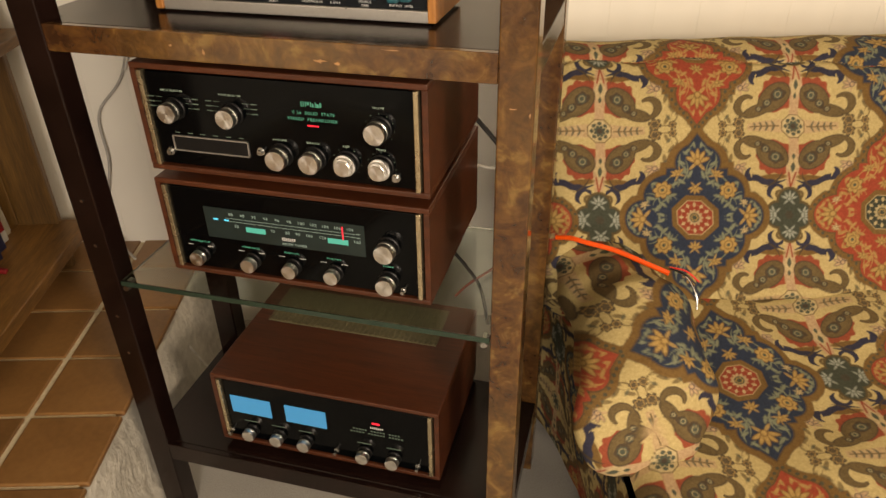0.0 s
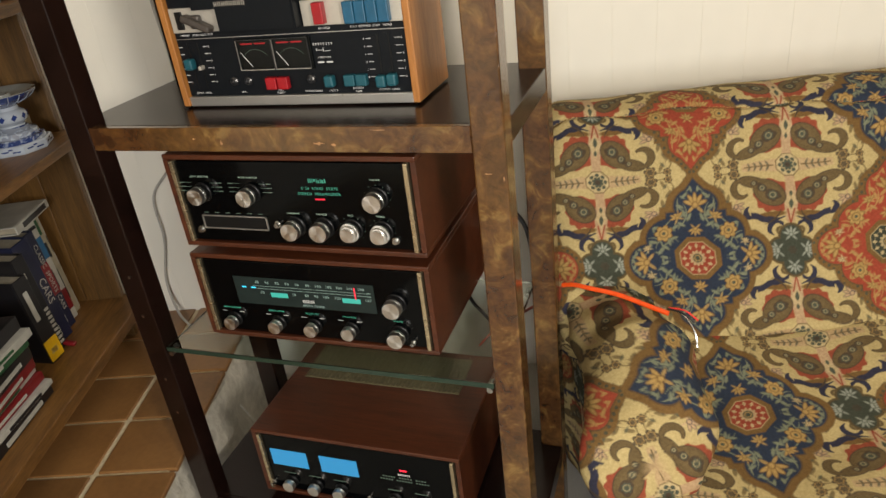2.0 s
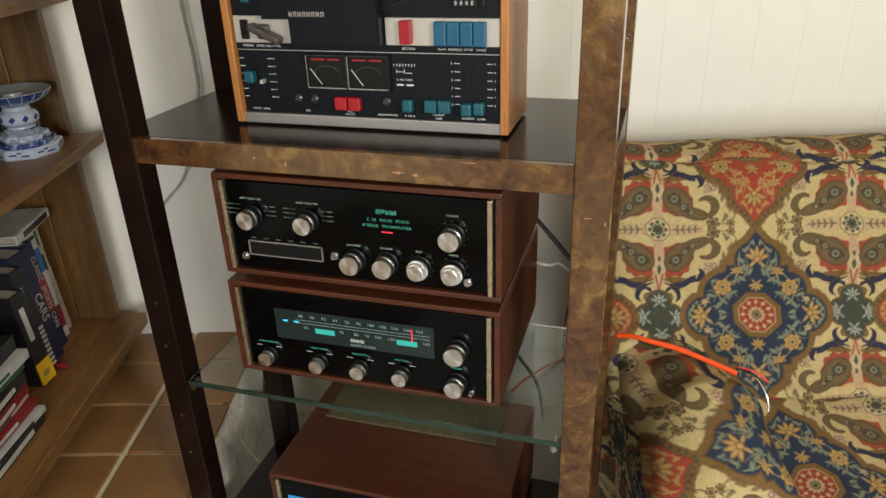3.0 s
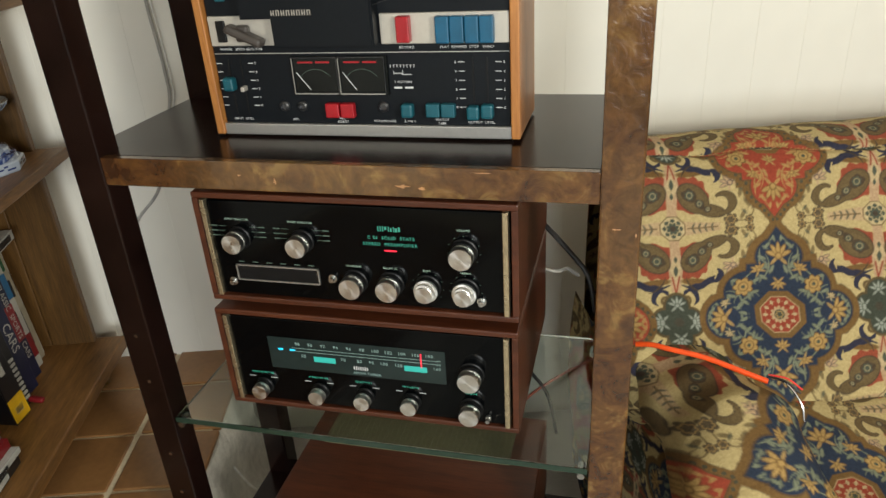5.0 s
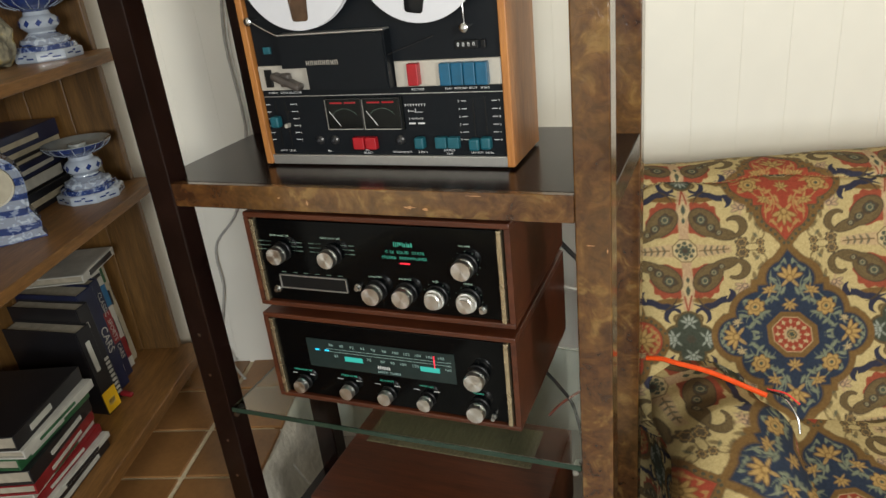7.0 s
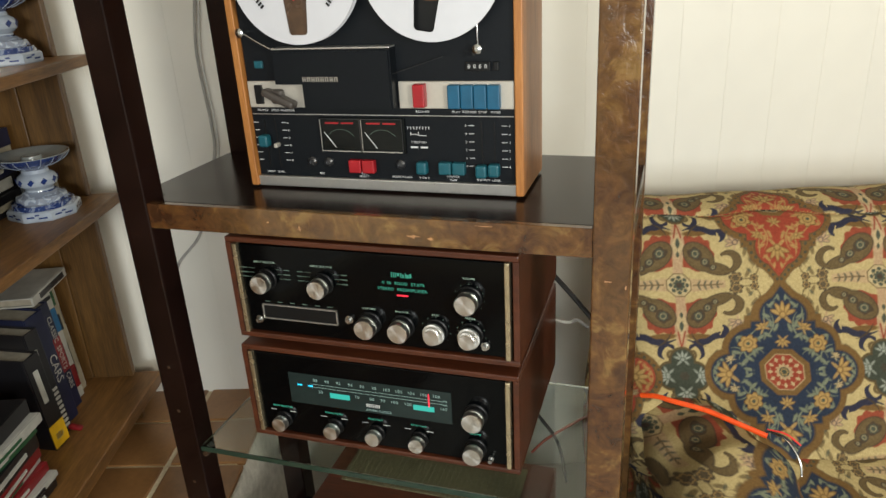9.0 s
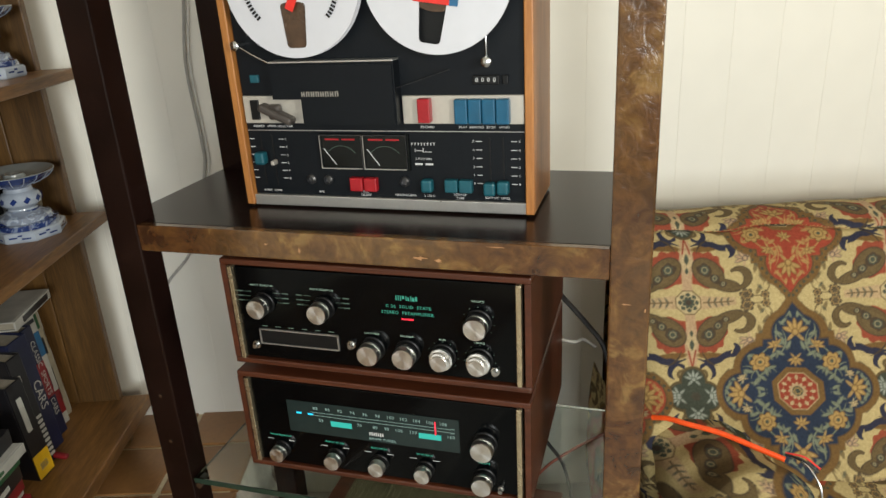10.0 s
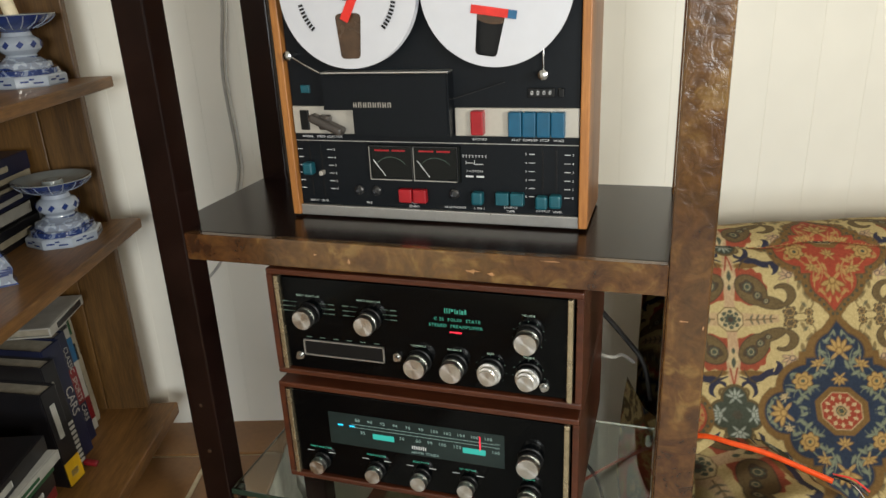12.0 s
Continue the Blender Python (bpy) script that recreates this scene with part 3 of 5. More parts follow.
def reel(x, z, label_red):
    """A flat flange with a round bore and three tapered windows, over the wound tape."""
    R, turn = 0.0895, -9 if label_red else 0
    loops = [[(R * math.cos(2 * math.pi * k / 96), R * math.sin(2 * math.pi * k / 96)) for k in range(96)],
             [(0.006 * math.cos(2 * math.pi * k / 24), 0.006 * math.sin(2 * math.pi * k / 24)) for k in range(24)]]
    for a in (-90, 30, 150):
        c, s_ = math.cos(radians(a + turn)), math.sin(radians(a + turn))
        win = [(0.0255, -0.0155), (0.024, -0.01), (0.024, 0.01), (0.0255, 0.0155), (0.0285, 0.017), (0.0735, 0.0132), (0.0765, 0.0115), (0.0775, 0.008), (0.0775, -0.008), (0.0765, -0.0115), (0.0735, -0.0132), (0.0285, -0.017)]
        loops.append([(p * c - q * s_, p * s_ + q * c) for p, q in win])
    bm = bmesh.new()
    edges = []
    for lp in loops:
        vs = [bm.verts.new((x + p, -0.0225, z + q)) for p, q in lp]
        edges += [bm.edges.new((vs[k], vs[(k + 1) % len(vs)])) for k in range(len(vs))]
    bmesh.ops.triangle_fill(bm, use_beauty=True, use_dissolve=False, edges=edges, normal=(0, -1, 0))
    ob = part("reel", bm, REELWHITE, deck, "satin aluminium tape reel")
    thick = ob.modifiers.new("thick", "SOLIDIFY")
    thick.thickness = 0.0012
    turned("tape_pack", [(0, 0), (0.042 if label_red else 0.08, 0), (0.042 if label_red else 0.08, 0.0065), (0.02, 0.0065)], x, -0.0135, z, TAPE, ob, True, 64, "wound brown tape")
    turned("rear_flange", [(0, 0), (R, 0), (R, 0.0012), (0, 0.0012)], x, -0.0115, z, BLACK if label_red else REELWHITE, ob, True, 64)
    turned("hub", [(0.0095, 0), (0.0095, 0.003), (0.008, 0.004), (0.006, 0.004), (0.006, 0.012), (0.004, 0.014), (0, 0.014)], x, -0.0228, z, BLACK, ob, True, 32, "black spindle hub")
    return ob


RY = -0.0245
left = reel(-0.086, 0.292, False)
right = reel(0.0965, 0.292, True)
bm = bmesh.new()
add_box(bm, -0.083, RY, 0.2735, 0.011, 0.0008, 0.032, m=Matrix.Rotation(radians(28), 4, "Y"))
part("adhesive_label", bm, REDTAPE, left, "red adhesive label")
bm = bmesh.new()
add_box(bm, 0.092, RY, 0.2645, 0.047, 0.0008, 0.0095, m=Matrix.Rotation(radians(9), 4, "Y"))
lab = part("adhesive_label", bm, REDTAPE, right, "red adhesive label")
bm = bmesh.new()
add_box(bm, 0.117, RY - 0.0004, 0.2605, 0.01, 0.001, 0.0095, m=Matrix.Rotation(radians(9), 4, "Y"))
part("label_tab", bm, BLUETAB, lab, "blue tab")
for sx in (-1, 1):
    bm = bmesh.new()
    for i in range(8):
        a = -90 + sx * 63 + (i - 3.5) * 4.1 * 1.0
        add_box(bm, -0.086 + 0.062 * math.cos(radians(a)), RY, 0.292 + 0.062 * math.sin(radians(a)), 0.0026, 0.0006, 0.0058, m=Matrix.Rotation(radians(-(a + 90)), 4, "Y"))
    part("maker_mark", bm, BLACK, left)

# head cover, bands, keys
bm = bmesh.new()
add_poly(bm, [(-0.1315, 0.1955), (-0.1315, 0.151), (-0.0915, 0.151), (-0.0915, 0.1185), (0.0365, 0.1185), (0.0365, 0.1955)], -0.0215, 0.003)
bmesh.ops.bevel(bm, geom=[e for e in bm.edges if max(v.co.y for v in e.verts) < -0.02], offset=0.002, segments=2, affect="EDGES")
part("head_cover", bm, DECKBLACK, deck, "dark head cover")
# Aluminium strip stands in for light caught along the cover's top edge.
box("head_cover_lit_edge", -0.131, 0.037, -0.0218, -0.0, 0.1962, 0.1985, ALU, deck, 0.0008, "bright strip painting the lit top edge of the head cover")
bars([(-0.088 + 0.0066 * i + o, 0.158, w, 0.0062) for i in range(8) for o, w in ((0, 0.0011), (0.0032, 0.0011))] + [(-0.0864 + 0.0066 * i, 0.158 + (0.0026 if i % 2 else -0.0004), 0.0032, 0.001) for i in range(8)], -0.0221, ALUPALE, deck, "maker_mark")
box("band_left", -0.186, -0.0945, -0.003, 0.004, 0.117, 0.153, ALUPALE, deck, 0.001, "pale satin aluminium band")
box("band_right", 0.0385, 0.1915, -0.003, 0.004, 0.117, 0.152, ALUPALE, deck, 0.001, "pale satin aluminium band")
box("power_switch", -0.1745, -0.1625, -0.006, -0.001, 0.122, 0.148, BLACK, deck, 0.001, "black power rocker")
bm = bmesh.new()
add_box(bm, -0.133, -0.012, 0.131, 0.05, 0.018, 0.011, 0.004, 3, Matrix.Rotation(radians(24), 4, "Y"))
add_box(bm, -0.137, -0.008, 0.133, 0.018, 0.012, 0.02, 0.004, 3)
part("speed_selector", bm, plain("grey_brown_plastic", lin(66, 60, 56), 0.35), deck, "grey pointer knob")
box("record_key", 0.061, 0.077, -0.014, 0.0, 0.12, 0.1495, REDKEY, deck, 0.0015, "red record key")
for i in range(4):
    box("transport_key", 0.1075 + 0.0172 * i, 0.1075 + 0.0172 * i + 0.0163, -0.013, 0.0, 0.1185, 0.1485, BLUEKEY, deck, 0.0015, "blue transport key")
for body, x in (("RECORD", 0.069), ("PLAY", 0.115), ("REWIND", 0.1325), ("STOP", 0.15), ("WIND", 0.167)):
    words(body, 0.0042, x, -0.0002, 0.1125, WHITEPRINT, deck)
words("POWER", 0.0042, -0.1685, -0.0002, 0.1125, WHITEPRINT, deck)
words("SPEED SELECTOR", 0.0042, -0.137, -0.0002, 0.1125, WHITEPRINT, deck)
bars([(0.002, 0.107, 0.378, 0.0009)], 0.0006, ALU, deck, "divider_line")
box("pilot_window", -0.1715, -0.159, -0.002, 0.002, 0.17, 0.18, TEALKEY, deck, 0.0008, "small teal window")

# counter
cnt = box("tape_counter", 0.13, 0.162, -0.003, 0.002, 0.1645, 0.1755, BLACK, deck, 0.0008, "small four-digit counter")
for i in range(4):
    words("0", 0.0072, 0.135 + 0.0072 * i, -0.0033, 0.17, WHITEPRINT, cnt, name="digit")
box("reset_button", 0.166, 0.173, -0.004, 0.002, 0.165, 0.1755, BLACK, deck, 0.001)

# tension arms
for sgn, x, z, dx, dz in ((1, -0.1745, 0.219, 0.04, -0.022), (-1, 0.151, 0.193, 0.0, 0.045)):
    tube("tension_arm", [(x, -0.016, z), (x + dx * 0.5, -0.018, z + dz * 0.5), (x + dx, -0.016, z + dz)], 0.0013, METAL, deck, 4, 8, "thin steel tape arm")
    turned("tape_roller", [(0.004, 0), (0.004, 0.014), (0.006, 0.015), (0.006, 0.022), (0.003, 0.024), (0, 0.024)], x, 0, z, METAL, deck, True, 16, "steel tape roller")
tube("tape_strand", [(0.03, -0.014, 0.1615), (0.065, -0.014, 0.172), (0.105, -0.014, 0.1845)], 0.0005, DARKSTEEL, deck, 4, 5, "brown tape strand")

# level meters
box("meter_frame", -0.0825, 0.0435, -0.0028, 0.003, 0.056, 0.1035, METERDARK, deck, 0.001, "black meter surround")
for mx in (-0.0505, 0.0105):
    fr = bmesh.new()
    for a in ((-0.0295, 0.0295, 0.0218, 0.0224), (-0.0295, 0.0295, -0.0222, -0.0212), (-0.0295, -0.0287, -0.0212, 0.0218), (0.029, 0.0295, -0.0212, 0.0218)):
        add_box(fr, mx + (a[0] + a[1]) / 2, -0.004, 0.08 + (a[2] + a[3]) / 2, a[1] - a[0], 0.003, a[3] - a[2])
    met = part("level_meter", fr, DARKSTEEL, deck, "level meter in a thin aluminium frame")
    # Brighter strips paint the light caught on the frame's foot and left side.
    box("lit_frame_foot", mx - 0.0293, mx + 0.0285, -0.0062, -0.0056, 0.0575, 0.0586, ALU, met, 0)
    box("lit_frame_side", mx - 0.0293, mx - 0.0285, -0.0062, -0.0056, 0.0588, 0.1015, ALU, met, 0)
    box("meter_face", mx - 0.028, mx + 0.028, -0.0036, -0.0028, 0.06, 0.101, METERDARK, met, 0)
    bars([(mx - 0.012, 0.0965, 0.02, 0.0022), (mx + 0.011, 0.0965, 0.018, 0.0022)], -0.0038, REDKEY, met, "red_scale")
    bm = bmesh.new()
    add_box(bm, mx - 0.0165, -0.0042, 0.0735, 0.0009, 0.0004, 0.027, m=Matrix.Rotation(radians(-37), 4, "Y"))
    part("needle", bm, WHITEPRINT, met, "white needle")
    bm = bmesh.new()
    for i in range(14):
        a = radians(140 - 100 * i / 13)
        add_box(bm, mx + 0.024 * math.cos(a), -0.0039, 0.066 + 0.022 * math.sin(a), 0.0034, 0.0003, 0.0005, m=Matrix.Rotation(-a + math.pi / 2, 4, "Y"))
    part("scale_arc", bm, DIALDIM, met)

# lower controls
for x in (-0.0325, -0.0125):
    box("record_select_key", x - 0.009, x + 0.009, -0.009, 0.001, 0.028, 0.046, REDKEY, deck, 0.0015, "red push button")
for x in (0.0975, 0.1165):
    box("source_key", x - 0.0085, x + 0.0085, -0.009, 0.001, 0.03, 0.0465, TEALKEY, deck, 0.0015, "teal push button")
for x, z in ((0.0655, 0.038), (0.1475, 0.036), (0.1645, 0.038), (-0.1695, 0.07)):
    box("slider_key", x - 0.0075, x + 0.0075, -0.012, 0.001, z - 0.0085, z + 0.0085, TEALKEY, deck, 0.003, "teal slider key")
box("slider_key", -0.1535, -0.1485, -0.01, 0.001, 0.061, 0.067, ALUPALE, deck, 0.001, "pale slider key")
for x in (-0.0995, -0.0745, 0.0335):
    turned("jack_socket", [(0.0066, 0), (0.0066, 0.004), (0.0045, 0.006), (0.0045, 0.002), (0, 0.002)], x, 0.001, 0.041, DARKSTEEL, deck, True, 20, "jack socket with a metal collar")
marks = []
for gx in (-0.161, 0.156):
    for i in range(6):
        z = 0.095 - 0.0108 * i
        for off in (-0.022, 0.022):
            marks.append((gx + off, z, 0.0075, 0.0008))
bars(marks, 0.0007, WHITEPRINT, deck)
for gx in (-0.161, 0.156):
    for off in (-0.0085, 0.0085):
        box("slider_slot", gx + off - 0.001, gx + off + 0.001, 0.0004, 0.004, 0.03, 0.1, BLACK, deck, 0)
    for i in range(6):
        for off in (-0.029, 0.029):
            words(str(5 - i), 0.0042, gx + off * 1.0, -0.0002, 0.095 - 0.0108 * i, WHITEPRINT, deck, name="numeral")
for body, x, z in (("INPUT  LEVEL", -0.161, 0.0235), ("MIC", -0.087, 0.0235), ("REC", -0.0225, 0.0255), ("SELECT", -0.0225, 0.021), ("HEADPHONES", 0.0335, 0.0225), ("S ON S", 0.066, 0.0225), ("SOURCE", 0.107, 0.0255), ("TAPE", 0.107, 0.0205), ("OUTPUT  LEVEL", 0.156, 0.0225), ("3 MOTORS", 0.061, 0.0715)):
    words(body, 0.004, x, -0.0002, z, WHITEPRINT, deck)
bars([(0.061 + 0.0042 * (i - 3.5), 0.0905 + o, w, h) for i in range(8) for o, w, h in ((0.0014, 0.0026, 0.0006), (0, 0.0008, 0.0034))] + [(0.056, 0.082, 0.010, 0.0008), (0.066, 0.0805, 0.012, 0.0008), (0.05, 0.0825, 0.0008, 0.004), (0.061, 0.083, 0.0008, 0.005), (0.054, 0.0645, 0.010, 0.0022), (0.068, 0.0645, 0.010, 0.0022)], 0.0007, WHITEPRINT, deck, "maker_mark")

# ---- sofa ----
PU, PV = 0.343, 0.315
C_BASE, C_SAGE, C_PALE = (np.array(lin(*c)[:3]) for c in ((190, 170, 120), (132, 136, 110), (150, 154, 142)))
C_BLUE, C_RED, C_OCHRE = (np.array(lin(*c)[:3]) for c in ((44, 53, 70), (146, 64, 46), (116, 88, 50)))
C_OLIVE, C_GREEN, C_PINK, C_NAVY = (np.array(lin(*c)[:3]) for c in ((104, 87, 58), (78, 83, 70), (184, 154, 120), (50, 50, 66)))
C_CREAM, C_GOLD, C_DARK = (np.array(lin(*c)[:3]) for c in ((192, 172, 130), (174, 142, 88), (74, 62, 50)))


def put(col, mask, c, amount=1.0):
    m = (np.clip(mask, 0, 1) * amount)[..., None]
    col[:] = col * (1 - m) + c * m


def soft(d, w=0.0016):
    return np.clip(0.5 - d / w, 0, 1)


def blob(x, y, cx, cy, rx, ry, a=0.0):
    c, s = math.cos(a), math.sin(a)
    px, py = (x - cx) * c + (y - cy) * s, -(x - cx) * s + (y - cy) * c
    return (np.sqrt((px / rx) ** 2 + (py / ry) ** 2) - 1) * min(rx, ry)


def flower(x, y, cx, cy, r, n=6, a=0.0):
    px, py = x - cx, y - cy
    ang = np.arctan2(py, px) + a
    return np.hypot(px, py) - r * (0.72 + 0.28 * np.abs(np.cos(ang * n / 2)))


def arc(x, y, cx, cy, r, a0, a1, w):
    px, py = x - cx, y - cy
    ang = np.arctan2(py, px)
    mid, half = (a0 + a1) / 2, abs(a1 - a0) / 2
    off = np.abs((ang - mid + np.pi) % (2 * np.pi) - np.pi)
    d = np.abs(np.hypot(px, py) - r) - w * np.clip(1.15 - off / half, 0.1, 1)
    return np.where(off < half, d, 1.0)


def lotus(col, x, y, cx, cy, r, up, where, petal, edge):
    """An open lotus: a fan of pointed petals round a cup; up is the way that it faces."""
    for k in (-2, 2, -1, 1, 0):
        a = up + k * 0.62
        px, py = cx + 0.52 * r * math.cos(a), cy + 0.52 * r * math.sin(a)
        put(col, soft(blob(x, y, px, py, 0.56 * r, 0.215 * r, a)) * where, edge, 0.8)
        put(col, soft(blob(x, y, px, py, 0.47 * r, 0.14 * r, a)) * where, petal)
    for k in (-1, 1):
        a = up + math.pi + k * 0.8
        put(col, soft(blob(x, y, cx + 0.5 * r * math.cos(a), cy + 0.5 * r * math.sin(a), 0.42 * r, 0.13 * r, a)) * where, petal, 0.85)
    put(col, soft(np.hypot(x - cx, y - cy) - 0.3 * r) * where, edge, 0.8)
    put(col, soft(np.hypot(x - cx, y - cy) - 0.2 * r) * where, petal)


def medallion(ax, ay):
    """Distance to the stepped, lobed outline, by its quarter."""
    mid = np.maximum(ax - 0.054, ay - 0.088)
    tip = np.where(ay > 0.105, (ax / 0.039 + (ay - 0.105) / 0.044 - 1) * 0.026, 1.0)
    return np.minimum.reduce([mid, tip, blob(ax, ay, 0, 0.1, 0.041, 0.032), blob(ax, ay, 0.05, 0.042, 0.037, 0.035),
                              blob(ax, ay, 0.087, 0.0, 0.037, 0.034)])


def fabric_print(u, v):
    """Colours of the printed cloth at u, v metres: lobed medallions, quatrefoils and pink crosses with paisleys."""
    u = u + 0.0016 * np.sin(v * 41) + 0.0012 * np.sin(u * 57 + 1)
    v = v + 0.0016 * np.sin(u * 37)
    i, j = np.floor(u / PU + 0.5), np.floor(v / PV + 0.5)
    x, y = u - i * PU, v - j * PV
    red = ((i + j) % 2 != 0)
    ax, ay = np.abs(x), np.abs(y)
    bx, by = PU / 2 - ax, PV / 2 - ay
    rag = 0.0016 * np.sin(310 * ax + 1.3 * np.sin(190 * ay)) + 0.0014 * np.sin(290 * ay + 1.3 * np.sin(210 * ax))
    col = np.empty(u.shape + (3,))
    col[:] = C_BASE
    # vines and sprigs over the ground
    for cx, cy, r, a0, a1 in ((0.112, 0.028, 0.022, -2.6, 0.9), (0.138, 0.018, 0.016, -0.4, 3.0), (0.1, 0.05, 0.02, 0.2, 2.3), (0.128, 0.05, 0.014, -2.2, 1.1), (0.15, 0.006, 0.012, -1.5, 1.5), (0.066, 0.128, 0.016, 0.0, 2.6), (0.083, 0.118, 0.013, -2.7, 0.2), (0.052, 0.146, 0.012, -0.6, 2.2), (0.105, 0.085, 0.014, 1.2, 3.9)):
        put(col, soft(arc(bx, by, cx, cy, r, a0, a1, 0.0013)), C_OLIVE, 0.85)
    for cx, cy, a in ((0.1, 0.032, 0.5), (0.122, 0.035, 2.2), (0.135, 0.03, 0.9), (0.15, 0.018, 2.6), (0.112, 0.052, 1.4), (0.142, 0.046, 0.2), (0.128, 0.062, 1.9), (0.06, 0.12, 2.3), (0.072, 0.13, 0.6), (0.05, 0.135, 1.2), (0.085, 0.105, 2.8), (0.068, 0.145, 1.7), (0.115, 0.016, 1.1), (0.16, 0.012, 0.4)):
        put(col, soft(blob(bx, by, cx, cy, 0.0085, 0.0032, a)), C_OLIVE, 0.8)
        put(col, soft(blob(bx, by, cx + 0.003, cy + 0.004, 0.006, 0.0022, a + 1.2)), C_GREEN, 0.7)
    for cx, cy, r in ((0.096, 0.009, 0.0115), (0.125, 0.007, 0.008), (0.142, 0.034, 0.0065)):
        put(col, soft(flower(bx, by, cx, cy, r, 6, cx * 90)), C_DARK, 0.9)
        put(col, soft(np.abs(flower(bx, by, cx, cy, r * 0.6, 6)) - 0.0008), C_GOLD, 0.8)
    lotus(col, bx, by, 0.098, 0.068, 0.0155, 2.2, 1.0, C_PINK, C_NAVY)
    # red leaf behind each paisley, then the pink cross
    put(col, soft(np.maximum(blob(bx, by, 0.03, 0.055, 0.035, 0.029, -0.67) + 1.2 * rag, 0.008 - bx)), C_RED, 0.95)
    put(col, soft(np.maximum(by - 0.0135 + 0.09 * bx, bx - 0.08)), C_PINK, 0.75)
    put(col, soft(np.maximum(np.abs(bx) - 0.0095 - 0.002 * np.cos(by * 90), by - 0.062)), C_PINK)
    put(col, soft(np.maximum(bx - 0.016 + (by - 0.04) * 0.14, by - 0.106)) * (by > 0.05) * (bx < 0.0135), C_PINK)
    put(col, soft(np.abs(bx - 0.0065 * np.clip((0.108 - by) / 0.03, 0, 1)) - 0.0013) * (by > 0.08) * (by < 0.112), C_RED)
    put(col, soft(bx / 0.0115 * 0.008 + np.abs(by - 0.066) / 0.021 * 0.008 - 0.008), C_CREAM, 0.8)
    put(col, soft(blob(bx, by, 0, 0.067, 0.0042, 0.013) + rag), C_GREEN)
    for k in range(4):
        put(col, soft(blob(bx, by, 0.034 + 0.011 * k, 0.0035, 0.0018, 0.0065 - 0.001 * k, -0.5)), C_GREEN, 0.85)
    put(col, soft(np.maximum(by - 0.0011, np.abs(bx - 0.05) - 0.026)), C_OLIVE)
    # octagon with a rosette
    octo = np.maximum.reduce([bx, by, (bx + by) * 0.72])
    put(col, soft(octo - 0.0205), C_OLIVE)
    put(col, soft(octo - 0.0188), C_CREAM)
    put(col, soft(flower(bx, by, 0, 0, 0.0165, 8)), C_GREEN)
    put(col, soft(np.abs(flower(bx, by, 0, 0, 0.0115, 8, 0.4)) - 0.0011), C_CREAM, 0.8)
    put(col, soft(np.hypot(bx, by) - 0.0045), C_DARK)
    # paisleys with a curled tail
    body = np.minimum.reduce([blob(bx, by, 0.036, 0.049, 0.0295, 0.0205, -0.67), blob(bx, by, 0.064, 0.0275, 0.024, 0.0095, -0.28),
                              arc(bx, by, 0.0845, 0.037, 0.0155, -2.0, 2.3, 0.0055)])
    put(col, soft(body - 0.0014), C_DARK)
    put(col, soft(body), C_OLIVE)
    put(col, soft(body + 0.006), C_OLIVE * 1.18, 0.7)
    for cx, cy, r in ((0.030, 0.054, 0.0105), (0.047, 0.040, 0.0075), (0.061, 0.030, 0.005)):
        put(col, soft(blob(bx, by, cx, cy, r * 1.25, r, -0.67) + 0.6 * rag), C_DARK, 0.9)
        put(col, soft(flower(bx, by, cx, cy, r * 0.82, 7)), C_GREEN)
        put(col, soft(np.abs(np.hypot(bx - cx, by - cy) - r * 0.45) - 0.0007), C_CREAM, 0.6)
    # blue curled leaves with a brown underside, and the small scrolls at their foot
    leaf = np.minimum(np.abs(by - 0.094 - 0.006 * np.sin((bx - 0.01) * 75)) - 0.0062 * np.clip((bx - 0.008) / 0.03, 0, 1) + np.where((bx > 0.008) & (bx < 0.07), 0.0, 1.0) + 0.5 * rag, arc(bx, by, 0.069, 0.0815, 0.0105, -1.2, 2.0, 0.0062))
    put(col, soft(blob(bx, by, 0.036, 0.0905, 0.028, 0.006, 0.1)), C_OCHRE)
    put(col, soft(leaf), C_NAVY)
    put(col, soft(arc(bx, by, 0.024, 0.1165, 0.0125, -2.9, 1.2, 0.0052) + 0.6 * rag), C_NAVY)
    put(col, soft(arc(bx, by, 0.016, 0.121, 0.0075, -2.6, 1.6, 0.0026)), C_OLIVE)
    put(col, soft(arc(bx, by, 0.05, 0.073, 0.034, 1.7, 2.9, 0.0018)), C_DARK)
    # quatrefoil level with the medallions
    q = np.minimum.reduce([blob(bx, ay, 0, 0.026, 0.019, 0.021), blob(bx, ay, 0.021, 0.0, 0.0195, 0.022), np.maximum(bx - 0.02, ay - 0.02)])
    put(col, soft(q - 0.004), C_OLIVE * 0.8)
    put(col, soft(q), C_GREEN * 0.7)
    for cx, cy, up in ((0, 0.029, math.pi / 2), (0.026, 0.002, 0.0)):
        lotus(col, bx, ay, cx, cy, 0.0145, up, soft(q + 0.001), C_PALE, C_GREEN * 0.8)
    put(col, soft(flower(bx, ay, 0, 0, 0.008, 6)), C_DARK, 0.6)
    # medallions
    d = medallion(ax, ay)
    put(col, soft(d - 0.0122), C_DARK, 0.5)
    put(col, soft(d - 0.0112), C_OCHRE)
    spots = np.clip((np.sin(ax * 420) * np.sin(ay * 420) - 0.25) * 3, 0, 1) * red
    put(col, soft(np.abs(d - 0.0058) - 0.0038) * spots, C_GREEN * 0.8, 0.85)
    put(col, soft(np.abs(d - 0.001) - 0.0008), C_DARK, 0.7)
    ground = np.where(red[..., None], C_RED * 1.12, C_BLUE)
    m = soft(d)[..., None]
    col[:] = col * (1 - m) + ground * m
